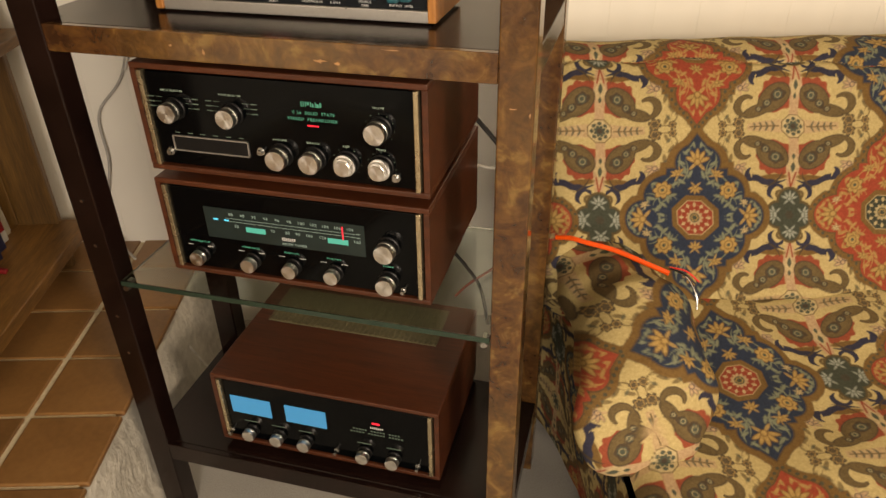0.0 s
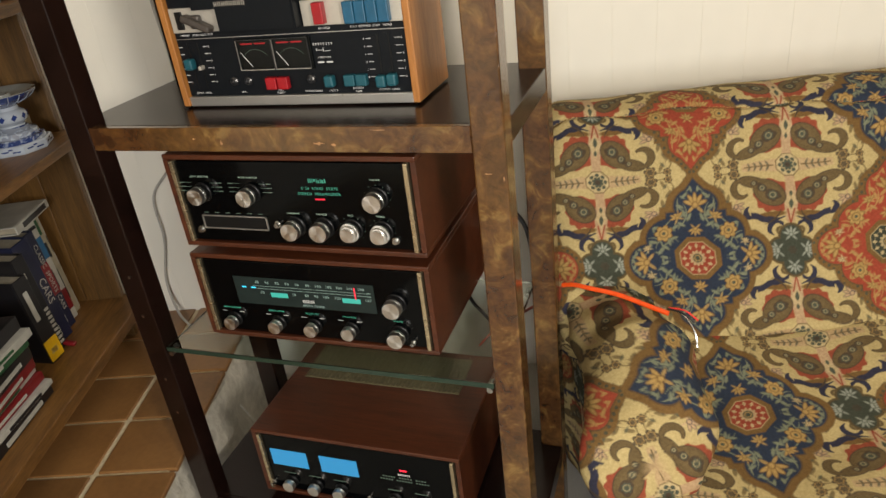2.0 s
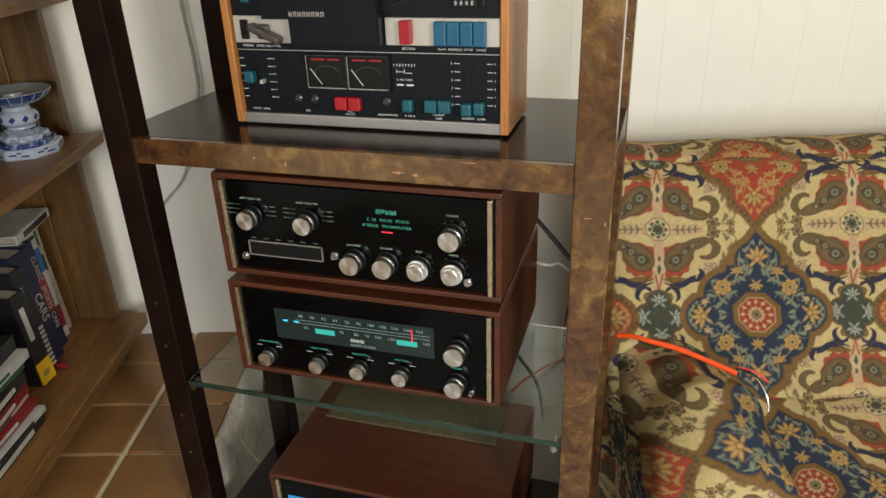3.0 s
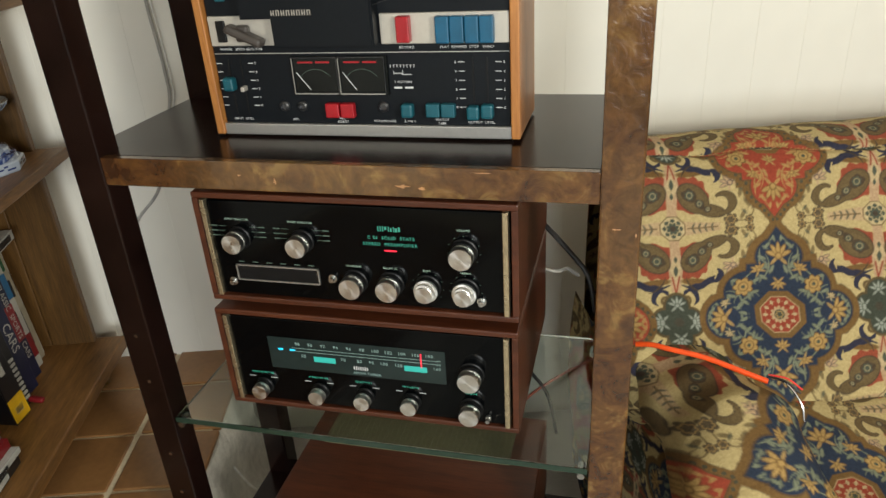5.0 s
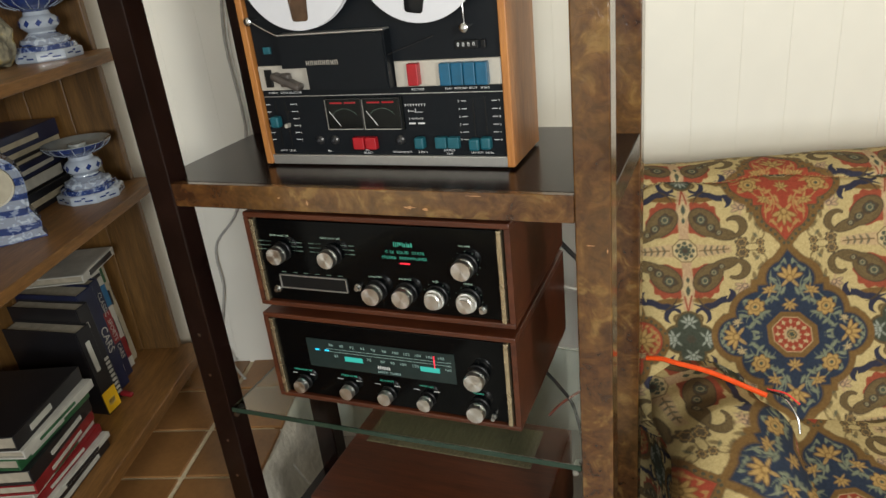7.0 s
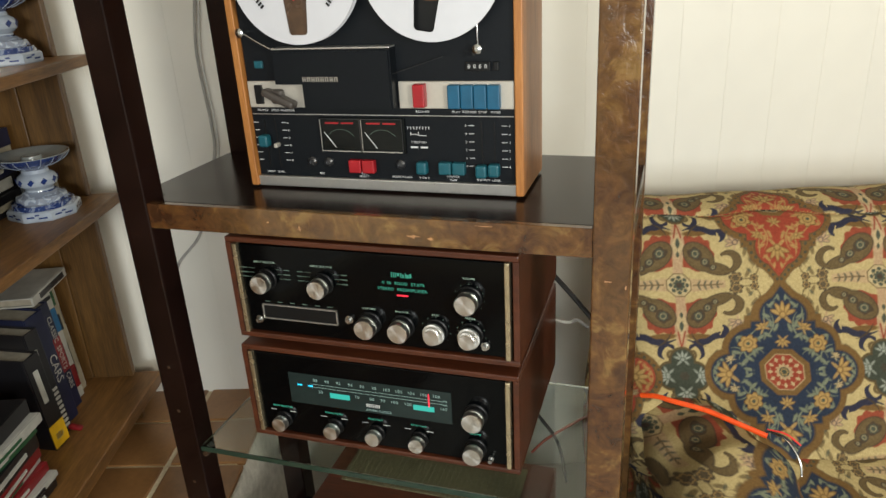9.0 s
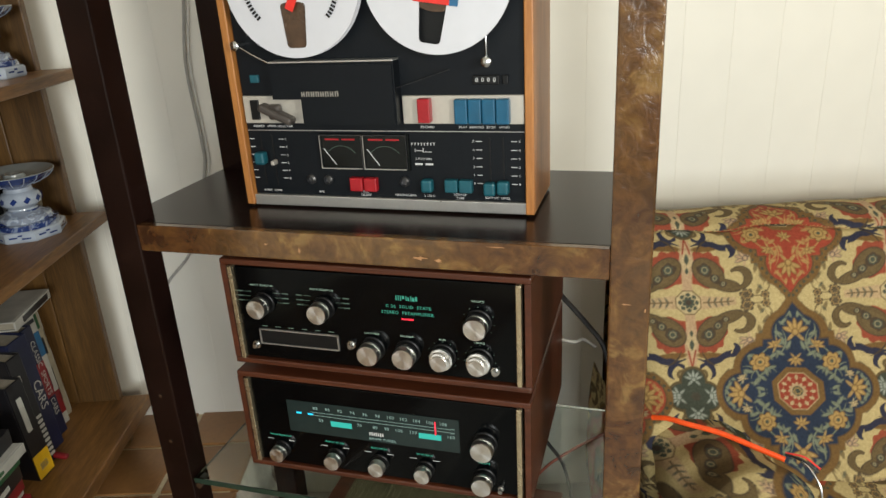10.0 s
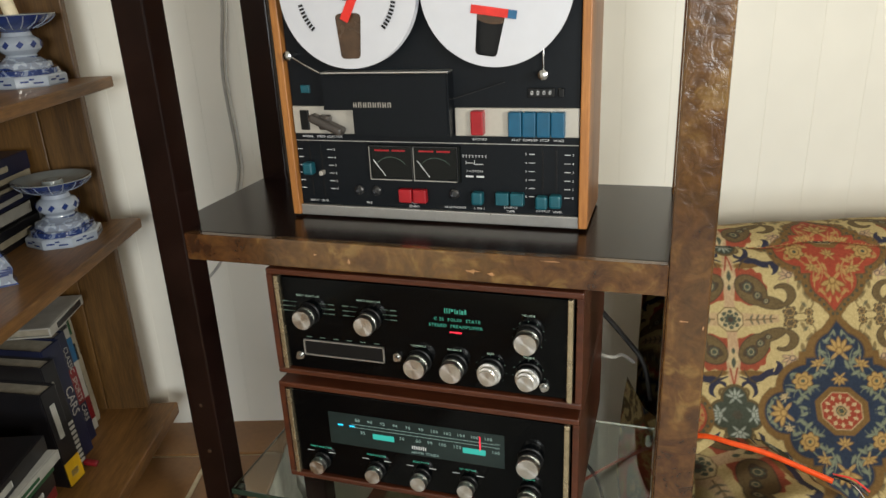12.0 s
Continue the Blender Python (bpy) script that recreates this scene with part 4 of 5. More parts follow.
    inside = soft(d + 0.003)
    tint = np.where(red[..., None], C_GOLD, C_SAGE)
    vines = np.zeros_like(u)
    for cx, cy, r, a0, a1 in ((0.05, 0.02, 0.022, 0.1, 2.6), (0.018, 0.062, 0.02, -0.2, 2.0), (0.045, 0.085, 0.028, 2.4, 4.4), (0.08, 0.025, 0.02, 1.4, 3.6), (0.03, 0.05, 0.028, -0.5, 1.2), (0.072, 0.0, 0.024, -1.2, 1.2), (0.012, 0.108, 0.022, -1.4, 0.6)):
        vines = np.maximum(vines, soft(arc(ax, ay, cx, cy, r, a0, a1, 0.0014)))
    for cx, cy, a in ((0.055, 0.024, 0.7), (0.064, 0.018, 2.2), (0.048, 0.034, 1.3), (0.038, 0.06, 2.5), (0.026, 0.065, 0.5), (0.022, 0.085, 1.2), (0.012, 0.078, 2.0), (0.03, 0.098, 0.4), (0.02, 0.118, 2.4), (0.008, 0.132, 1.2), (0.075, 0.036, 0.3), (0.083, 0.03, 1.9), (0.11, 0.016, 2.3), (0.104, 0.028, 0.6), (0.07, 0.062, 0.1), (0.04, 0.04, 2.9), (0.058, 0.005, 0.3), (0.116, 0.006, 0.9)):
        vines = np.maximum(vines, soft(blob(ax, ay, cx, cy, 0.0078, 0.0027, a)))
        vines = np.maximum(vines, 0.8 * soft(blob(ax, ay, cx + 0.004, cy - 0.003, 0.006, 0.002, a + 1.3)))
    t = (vines * inside)[..., None] * 0.85
    col[:] = col * (1 - t) + tint * t
    lotus(col, ax, ay, 0.0, 0.1, 0.022, math.pi / 2, inside, C_GOLD, C_OCHRE)
    lotus(col, ax, ay, 0.091, 0.0, 0.022, 0.0, inside, C_GOLD, C_OCHRE)
    lotus(col, ax, ay, 0.034, 0.0775, 0.0125, 1.0, inside, C_GOLD, C_OCHRE)
    lotus(col, ax, ay, 0.0, 0.056, 0.0125, -math.pi / 2, inside, C_GOLD, C_OCHRE)
    lotus(col, ax, ay, 0.085, 0.0245, 0.008, 0.9, inside, C_CREAM, C_OCHRE)
    put(col, soft(flower(ax, ay, 0.057, 0.05, 0.0165, 7)) * inside, C_OCHRE)
    put(col, soft(flower(ax, ay, 0.057, 0.05, 0.0145, 7)) * inside, C_GOLD)
    put(col, soft(np.abs(np.hypot(ax - 0.057, ay - 0.05) - 0.0075) - 0.0009) * inside, C_OCHRE, 0.9)
    put(col, soft(np.hypot(ax - 0.057, ay - 0.05) - 0.003) * inside, C_GREEN)
    # rosette
    octo = np.maximum.reduce([ax, ay, (ax + ay) * 0.72])
    put(col, soft(octo - 0.0405), C_OCHRE)
    put(col, soft(octo - 0.0315), C_CREAM, 0.9)
    inner = np.where(red[..., None], C_GREEN * 0.55, C_RED)
    m = soft(octo - 0.0302)[..., None]
    col[:] = col * (1 - m) + inner * m
    ang = np.arctan2(ay, ax)
    rad = np.hypot(ax, ay)
    put(col, soft(np.abs(rad - 0.0235) - 0.0045 * np.clip(np.cos(ang * 12), 0, 1)), C_CREAM, 0.85)
    put(col, soft(flower(ax, ay, 0, 0, 0.0155, 12)), C_CREAM, 0.75)
    put(col, soft(rad - 0.0085), C_GREEN * 0.8)
    put(col, soft(np.abs(flower(ax, ay, 0, 0, 0.006, 6)) - 0.0009), C_GOLD)
    return col


def sheet(name, P, U, V, parent, label="", wrap=False):
    """A cloth surface from a grid of places with the print laid on by U, V."""
    n, m = U.shape
    idx = np.arange(n * m).reshape(n, m)
    if wrap:
        nxt = np.roll(idx, -1, axis=1)
        a, b, c, d = idx[:-1], nxt[:-1], nxt[1:], idx[1:]
    else:
        a, b, c, d = idx[:-1, :-1], idx[:-1, 1:], idx[1:, 1:], idx[1:, :-1]
    faces = np.stack([a, b, c, d], -1).reshape(-1, 4)
    me = bpy.data.meshes.new(name)
    me.vertices.add(n * m)
    me.vertices.foreach_set("co", P.reshape(-1).astype(np.float32))
    me.loops.add(faces.size)
    me.loops.foreach_set("vertex_index", faces.reshape(-1).astype(np.int32))
    me.polygons.add(len(faces))
    me.polygons.foreach_set("loop_start", np.arange(0, faces.size, 4, dtype=np.int32))
    me.polygons.foreach_set("use_smooth", np.ones(len(faces), dtype=bool))
    me.update(calc_edges=True)
    at = me.attributes.new("print", "FLOAT_COLOR", "POINT")
    rgba = np.ones((n * m, 4), dtype=np.float32)
    rgba[:, :3] = fabric_print(U, V).reshape(-1, 3)
    at.data.foreach_set("color", rgba.reshape(-1))
    me.materials.append(FABRIC)
    ob = new(name, me)
    ob.parent = parent
    return tagged(ob, label)


def profile(points, step):
    p = np.array([tuple(q) for q in spline([(a, b, 0) for a, b in points], 24)])[:, :2]
    s = np.concatenate([[0], np.cumsum(np.hypot(*np.diff(p, axis=0).T))])
    t = np.arange(0, s[-1], step)
    return np.stack([np.interp(t, s, p[:, 0]), np.interp(t, s, p[:, 1])], -1), t


def wrinkle(u, v, seed):
    r = np.random.RandomState(seed)
    out = np.zeros_like(u)
    for k in range(14):
        a, f, ph = r.uniform(0, 6.28), r.uniform(12, 46), r.uniform(0, 6.28)
        out += np.sin(f * (u * math.cos(a) + v * math.sin(a)) + ph + 1.5 * np.sin(f * 0.4 * (u * math.sin(a) - v * math.cos(a)))) / f
    return out


sofa = thing("sofa", -0.17, 1.34, 0, 17, "sofa upholstered in floral medallion print cotton", "sofa")
STEP = 0.0016
uu = np.concatenate([np.arange(-0.02, 0.82, STEP), np.arange(0.82, 1.9, 0.012)])
# local y is back, so the sofa comes forward along -y
prof, s = profile([(0.19, 0.40), (0.222, 0.436), (0.256, 0.474), (0.23, 0.505), (0.172, 0.595), (0.128, 0.7), (0.095, 0.795), (0.062, 0.835), (0.005, 0.858), (-0.06, 0.848), (-0.11, 0.79), (-0.125, 0.6), (-0.125, 0.3), (-0.125, 0.04)], STEP)
k0 = np.argmin(np.hypot(prof[:, 0] - 0.172, prof[:, 1] - 0.595))
fine = s < 0.95
prof, s = np.concatenate([prof[fine], prof[~fine][::6]]), np.concatenate([s[fine], s[~fine][::6]])
U, S = np.meshgrid(uu, s)
Vp, Zp = np.repeat(prof[:, :1], len(uu), 1), np.repeat(prof[:, 1:], len(uu), 1)
nv, nz = np.gradient(Zp, axis=0), -np.gradient(Vp, axis=0)
ln = np.hypot(nv, nz) + 1e-9
bend = np.clip((0.05 - (U + 0.02)) / 0.05, 0, 1)
disp = 0.035 * wrinkle(U, S, 3) * (1 - 0.75 * np.clip((S - s[k0] - 0.2) / 0.06, 0, 1)) + 0.0015 * np.sin(U * 42) * np.exp(-((S - 0.52) / 0.09) ** 2) - 0.04 * (1 - np.sqrt(np.clip(1 - bend ** 2, 0, 1)))
disp = disp + 0.012 * np.exp(-((S - 0.3) / 0.16) ** 2) - 0.006 * np.exp(-((S - s[k0] - PV + 0.036 - 0.012 * np.sin(U * 9) - 0.006 * np.sin(U * 31)) / 0.006) ** 2)
P = np.stack([U, -(Vp + disp * nv / ln), Zp + disp * nz / ln], -1)
# a pleat along the top swallows a hand's width of the cloth
rise = S - s[k0]
pleat = PV - 0.036 + 0.012 * np.sin(U * 9) + 0.006 * np.sin(U * 31)
rise = rise + 0.1 * np.clip((rise - pleat) / 0.0018, 0, 1)
sheet("backrest", P, U - 0.243, rise, sofa, "upright cushioned back in medallion print")

prof, s = profile([(0.15, 0.43), (0.2, 0.466), (0.262, 0.473), (0.335, 0.456), (0.431, 0.436), (0.56, 0.43), (0.7, 0.425), (0.79, 0.41), (0.83, 0.36), (0.835, 0.25), (0.83, 0.05)], STEP)
k0 = np.argmin(np.hypot(prof[:, 0] - 0.431, prof[:, 1] - 0.436))
ux = np.concatenate([np.arange(0.045, 0.75, STEP), np.arange(0.75, 1.9, 0.012)])
U, S = np.meshgrid(ux, s)
Vp, Zp = np.repeat(prof[:, :1], len(ux), 1), np.repeat(prof[:, 1:], len(ux), 1)
disp = 0.05 * wrinkle(U, S, 8) - 0.03 * np.clip((0.04 - (U - 0.045)) / 0.04, 0, 1) ** 2
nv, nz = -np.gradient(Zp, axis=0), np.gradient(Vp, axis=0)
ln = np.hypot(nv, nz) + 1e-9
P = np.stack([U, -(Vp + disp * nv / ln), Zp + disp * nz / ln], -1)
sheet("seat", P[:, ::-1], (U - 0.26)[:, ::-1], (S - s[k0])[:, ::-1], sofa, "wide seat cushion in medallion print")

# arm: a soft bolster whose front end swells and folds down
rows = []
n_a = 260
for t in np.concatenate([np.linspace(0, 1, 230), 1 + np.linspace(0.01, 1, 90)]):
    e = min(t, 1.0)
    v = 0.13 + 0.4 * e
    g = min(1.0, max(0.0, (e - 0.25) / 0.45))
    pinch = 0.016 * math.exp(-((e - 0.6) / 0.2) ** 2)
    cu = 0.082 - 0.008 * g + pinch
    hw = 0.08 + 0.014 * g + 0.01 * e ** 5 - pinch
    ztop = 0.594 + 0.002 * e - 0.03 * max(0, e - 0.7) / 0.3
    zbot = 0.402 - 0.004 * e
    shrink = 1.0
    if t > 1:
        q = (t - 1)
        shrink = math.cos(q * math.pi / 2) ** 0.32 if q < 1 else 0.0
        v += 0.035 * math.sin(q * math.pi / 2)
    rows.append((v, cu, hw * shrink, (ztop + zbot) / 2, (ztop - zbot) / 2 * shrink, t))
th = np.linspace(0, 2 * np.pi, n_a, endpoint=False)
A = np.array(rows)
ct, st = np.cos(th), np.sin(th)
sup = lambda w: np.sign(w) * np.abs(w) ** 0.78
wide = np.where(st < 0, 1.02 + 0.1 * -st, 1.02 - 0.2 * st)
X = A[:, 1:2] + A[:, 2:3] * (sup(ct) * wide)[None]
Z = A[:, 3:4] + A[:, 4:5] * sup(st)[None]
tilt = 0.36 * np.clip((A[:, 0:1] - 0.3) / 0.2, 0, 1) * (0.5 - Z)
Y = A[:, 0:1] + tilt

wr = 0.06 * wrinkle(X + Z, Y, 5) + 0.05 * wrinkle(Y * 1.6, Z * 2.2, 11)
X = X + wr * ct[None] * np.clip(A[:, 2:3] / 0.08, 0, 1)
Z = Z + wr * st[None] * np.clip(A[:, 2:3] / 0.08, 0, 1)
P = np.stack([X, -Y, Z], -1)
# the cloth lies askew over the arm
lie = 1.1 * (0.78 * (Z - 0.568) - 0.63 * (Y - 0.483))
Uc = 0.26 * (X - 0.104) - 0.966 * lie
Vc = 0.966 * (X - 0.104) + 0.26 * lie - 0.095
sheet("armrest", P[:, ::-1], Uc[:, ::-1], Vc[:, ::-1], sofa, "soft rolled armrest in medallion print", True)

# side of the sofa under the arm, and hidden frame
sv, sz = np.meshgrid(np.arange(-0.12, 0.78, 0.004), np.arange(0.03, 0.5, 0.004))
sz = np.where(sv > 0.48, 0.03 + (sz - 0.03) * 0.74, sz)
sx = 0.056 + 0.03 * wrinkle(sv, sz, 21) - 0.012 * np.sin(np.pi * np.clip((sz - 0.03) / 0.47, 0, 1)) - 0.06 * np.clip((0.3 - sv) / 0.3, 0, 1) - 0.025 * np.clip(0.12 - sv, 0, 0.12) / 0.12
sheet("side_panel", np.stack([sx, -sv, sz], -1), sv, sz, sofa, "loose fabric side panel")
for x in (0.06, 1.8):
    for y in (-0.72, 0.06):
        box("foot", x, x + 0.05, y - 0.025, y + 0.025, 0, 0.06, BLACK, sofa, 0.004)
box("frame", 0.08, 1.86, -0.76, 0.1, 0.05, 0.36, BLACK, sofa, 0.02)

# cord over the arm
cord = thing("cord", -0.17, 1.34, 0, 17, "orange sheathed cord with bare wire end lying over the armrest", "cord")
tube("sheath", [(-0.011, -0.224, 0.592), (0.008, -0.242, 0.601), (0.03, -0.262, 0.604), (0.075, -0.29, 0.603), (0.12, -0.325, 0.597), (0.148, -0.345, 0.592)], 0.0042, ORANGE, cord, 10, 10, "orange sheath")
tube("bare_wire", [(0.148, -0.343, 0.601), (0.168, -0.362, 0.597), (0.18, -0.385, 0.578), (0.182, -0.395, 0.556)], 0.0016, METAL, cord, 8, 6, "bare metal wire")
tube("red_lead", [(0.148, -0.342, 0.602), (0.172, -0.352, 0.6), (0.19, -0.365, 0.588)], 0.0014, REDTAPE, cord, 8, 6, "thin red lead")
tube("black_lead", [(0.146, -0.345, 0.602), (0.165, -0.36, 0.602), (0.182, -0.375, 0.59)], 0.0015, CABLEBLACK, cord, 8, 6, "thin black lead")

# ---- bookcase ----
case = thing("bookcase", -1.25, 1.285, 0, 18, "brown stained pine bookcase with open shelves", "bookcase")


# local: -y runs along the front towards the room, -x goes into the case
for z, th_ in ((1.143, 0.022), (0.846, 0.022), (0.39, 0.03)):
    bm = bmesh.new()
    add_box(bm, -0.15, -0.6, z - th_ / 2, 0.30, 1.2, th_, 0.003)
    part("shelf", bm, SHELFWOOD, case)
for i in range(3):
    box("side_board", -0.06 - 0.095 * (i + 1), -0.0615 - 0.095 * i, -0.02, -0.002, HZ + 0.002, 1.9, PANELWOOD, case, 0.0025, "")
for i in range(12):
    box("back_board", -0.318, -0.302, -0.02 - 0.098 * (i + 1), -0.0215 - 0.098 * i, HZ + 0.002, 1.9, PANELWOOD, case, 0.0025)
box("side_core", -0.345, -0.062, -0.0085, -0.0035, HZ + 0.004, 1.89, PANELWOOD, case, 0)
box("back_core", -0.314, -0.306, -1.19, -0.012, HZ + 0.004, 1.89, PANELWOOD, case, 0)
box("plinth", -0.28, -0.10, -1.2, -0.022, HZ, 0.36, SHELFWOOD, case, 0.002)


def on_case(x, y, z):
    m = pose(-1.25, 1.285, 0, 0, 0, 18)
    return m @ Vector((x, y, z))


def candle_stand(x, y, z, tall, turn):
    p = on_case(x, y, z)
    ob = thing("candle_stand", p.x, p.y, p.z, turn, "blue and white porcelain candle stand on the bookcase shelf", "candle stand", "porcelain candle stands")
    h = tall
    turned("base", [(0, 0), (0.067, 0), (0.069, 0.003), (0.069, 0.017), (0.066, 0.02), (0.058, 0.021)], 0, 0, 0, WHITEGLAZE, ob, False, 8, "white octagonal foot")
    bm = bmesh.new()
    for k in range(8):
        a = math.pi / 8 + k * math.pi / 4
        for o, w, zz in ((-0.012, 0.014, 0.011), (0.01, 0.016, 0.008), (0.0, 0.008, 0.0145)):
            add_box(bm, 0.0636 * math.cos(a) - o * math.sin(a), 0.0636 * math.sin(a) + o * math.cos(a), zz, 0.001, w, 0.003, m=Matrix.Rotation(a, 4, "Z"))
    part("painted_scroll", bm, COBALT, ob, "cobalt blue painted scrolls")
    turned("steps", [(0.06, 0.02), (0.057, 0.03), (0.05, 0.032), (0.046, 0.042), (0.036, 0.045), (0.028, 0.052)], 0, 0, 0, PORCELAIN, ob, False, 28, "blue banded stepped foot")
    turned("bulb", [(0.027, 0.051), (0.026, 0.055), (0.036, 0.064), (0.038, 0.074), (0.034, h * 0.66), (0.026, h * 0.7), (0.024, h * 0.76)], 0, 0, 0, WHITEGLAZE, ob, False, 28, "white bulb with a painted collar")
    for k in range(10):
        a = k * math.pi / 5
        bm = bmesh.new()
        add_box(bm, 0.0378 * math.cos(a), 0.0378 * math.sin(a), 0.073, 0.001, 0.011, 0.008, m=Matrix.Rotation(a, 4, "Z") @ Matrix.Rotation(radians(45), 4, "X"))
        part("painted_diamond", bm, COBALT, ob)
    turned("dish", [(0.023, h * 0.75), (0.034, h * 0.8), (0.058, h * 0.88), (0.07, h * 0.985)], 0, 0, 0, COBALT, ob, False, 36, "cobalt petal-banded dish")
    for k in range(18):
        a = k * math.pi / 9
        tube("petal_line", [(r * math.cos(a), r * math.sin(a), zz_) for r, zz_ in ((0.035, h * 0.8), (0.0585, h * 0.88), (0.07, h * 0.97))], 0.0009, WHITEGLAZE, ob, 2, 4)
    turned("dish_inside", [(0.07, h * 0.985), (0.0705, h), (0.067, h), (0.05, h * 0.93), (0.02, h * 0.9), (0.018, h * 0.97), (0.012, h * 0.97), (0, h * 0.92)], 0, 0, 0, PALEGLAZE, ob, False, 36, "pale grey glazed dish inside")
    return ob


candle_stand(-0.10, -0.125, 0.846, 0.125, 10)
st1 = candle_stand(-0.112, -0.104, 1.143, 0.125, 30)
can = thing("candle", st1.location.x, st1.location.y, st1.location.z + 0.12, 0, "cream wax candle leaning in the porcelain stand", "candle")
bm = bmesh.new()
add_lathe(bm, [(0, 0), (0.012, 0), (0.011, 0.16), (0.006, 0.165), (0, 0.165)], 18, Matrix.Rotation(radians(-14), 4, "Y"))
part("wax", bm, plain("candle_wax", lin(226, 212, 180), 0.5), can)


def book(x0, y, z, depth, height, thick, cover, tilt=0.0, lying=False, marks=None, lean=0.0, label="", title=None):
    """A book in the case's frame: spine at x0 facing out, thickness along y."""
    p = on_case(x0, y, z)
    ob = thing("book", p.x, p.y, p.z, 18 + lean, label, "book", "books on the bookcase")
    m = Matrix.Rotation(radians(tilt), 4, "X")
    pages = plain("paper_pages", lin(150, 142, 126), 0.8) if "paper_pages" not in bpy.data.materials else bpy.data.materials["paper_pages"]

    def put_box(name, a, mat, lab=""):
        bm = bmesh.new()
        (x0_, x1_, y0_, y1_, z0_, z1_) = a
        if lying:
            y0_, y1_, z0_, z1_ = z0_, z1_, y0_, y1_
        add_box(bm, (x0_ + x1_) / 2, (y0_ + y1_) / 2, (z0_ + z1_) / 2, x1_ - x0_, y1_ - y0_, z1_ - z0_, 0.0012, 2)
        bmesh.ops.transform(bm, matrix=m, verts=bm.verts)
        return part(name, bm, mat, ob, lab)

    put_box("cover", (-0.004, 0, 0, thick, 0, height), cover)
    put_box("cover", (-depth, -0.0045, 0, 0.003, 0, height), cover)
    put_box("cover", (-depth, -0.0045, thick - 0.003, thick, 0, height), cover)
    put_box("page_block", (-depth + 0.006, -0.0055, 0.0035, thick - 0.0035, 0.004, height - 0.004), pages, "cream page block")
    for a, b, c, d, mat in marks or ():
        put_box("spine_mark", (0.0001, 0.0008, thick * a, thick * b, height * c, height * d), mat)
    if title:
        body, size, yy, zz_, mat = title
        cu = bpy.data.curves.new("title", "FONT")
        cu.body, cu.size, cu.align_y, cu.extrude, cu.resolution_u = body, size, "CENTER", 0.0002, 2
        tmp = bpy.data.objects.new("title", cu)
        me = bpy.data.meshes.new_from_object(tmp)
        bpy.data.objects.remove(tmp)
        down = Matrix(((0, 0, 1, 0.0012), (0, 1, 0, thick * yy), (-1, 0, 0, height * zz_), (0, 0, 0, 1)))
        me.transform(m @ down)
        me.materials.clear()
        me.materials.append(mat)
        new("title", me).parent = ob
    return ob


def ink(name, r, g, b):
    return bpy.data.materials[name] if name in bpy.data.materials else plain(name, lin(r, g, b), 0.35, 0, 0.08, 20, 0.2)


NAVY, WHITE, REDB, YEL, BLK, GRN, TAN = ink("navy_cover", 24, 30, 58), ink("white_cover", 176, 174, 166), ink("red_cover", 122, 22, 28), ink("yellow_cover", 208, 164, 26), ink("black_cover", 26, 25, 28), ink("green_cover", 40, 84, 52), ink("cream_cover", 160, 152, 132)
Y0 = -0.045
# upright books on the low shelf, from the far end towards the room
for dy, th_, h, d, cov, marks, lab, title in (
    (0.0, 0.012, 0.27, 0.08, WHITE, [(0.2, 0.8, 0.62, 0.8, BLK), (0.2, 0.8, 0.2, 0.5, TAN)], "thin white paperback standing upright", None),
    (0.014, 0.03, 0.285, 0.10, TAN, [(0.25, 0.75, 0.8, 0.94, GRN), (0.3, 0.7, 0.58, 0.72, BLK), (0.35, 0.55, 0.16, 0.46, BLK)], "cream hardback standing upright", None),
    (0.046, 0.035, 0.285, 0.13, WHITE, [(0.1, 0.9, 0.9, 0.93, BLK), (0.3, 0.95, 0.62, 0.82, BLUETAB), (0.15, 0.6, 0.34, 0.52, BLK), (0.2, 0.95, 0.1, 0.3, REDB)], "white hardback with red and blue spine print", None),
    (0.083, 0.045, 0.265, 0.16, NAVY, [(0.38, 0.98, 0.36, 0.68, REDB), (0.3, 0.5, 0.07, 0.15, WHITE)], "dark blue hardback with a red panel on its spine", ("CLASSIC  SPORTS  CARS", 0.017, 0.72, 0.88, WHITE)),
    (0.13, 0.05, 0.27, 0.18, NAVY, [(0.05, 0.4, 0.06, 0.17, WHITE), (0.05, 0.36, 0.22, 0.3, TAN), (0.05, 0.34, 0.34, 0.4, REDB), (0.05, 0.32, 0.44, 0.54, TAN)], "dark navy hardback with a picture strip on its spine", ("CARS", 0.028, 0.68, 0.62, WHITE)),
    (0.182, 0.035, 0.255, 0.19, BLK, [(0.1, 0.5, 0.78, 0.84, WHITE)] + [(0.55, 0.9, 0.06 + 0.045 * i, 0.085 + 0.045 * i, WHITE) for i in range(9)], "black hardback with white spine letters", None),
    (0.219, 0.04, 0.22, 0.2, BLK, [(0.0, 1.0, 0.02, 0.26, YEL), (0.25, 0.75, 0.09, 0.16, TAN), (0.3, 0.6, 0.5, 0.85, WHITE)], "black and yellow hardback standing upright", None),
):
    book(-0.165 + 0.27 * dy, Y0 - dy - th_, 0.39, d, h, th_, cov, 4, False, marks, -12, lab, title)
tag = on_case(-0.112, -0.232, 0.391)
rb = thing("ribbon_tag", tag.x, tag.y, tag.z, 18, "small red ribbon end hanging from a book", "ribbon")
bm = bmesh.new()
add_box(bm, 0.012, 0, 0.006, 0.03, 0.014, 0.01, 0.004, 3, Matrix.Rotation(radians(15), 4, "Y"))
part("ribbon", bm, ink("red_cover", 168, 26, 34), rb)
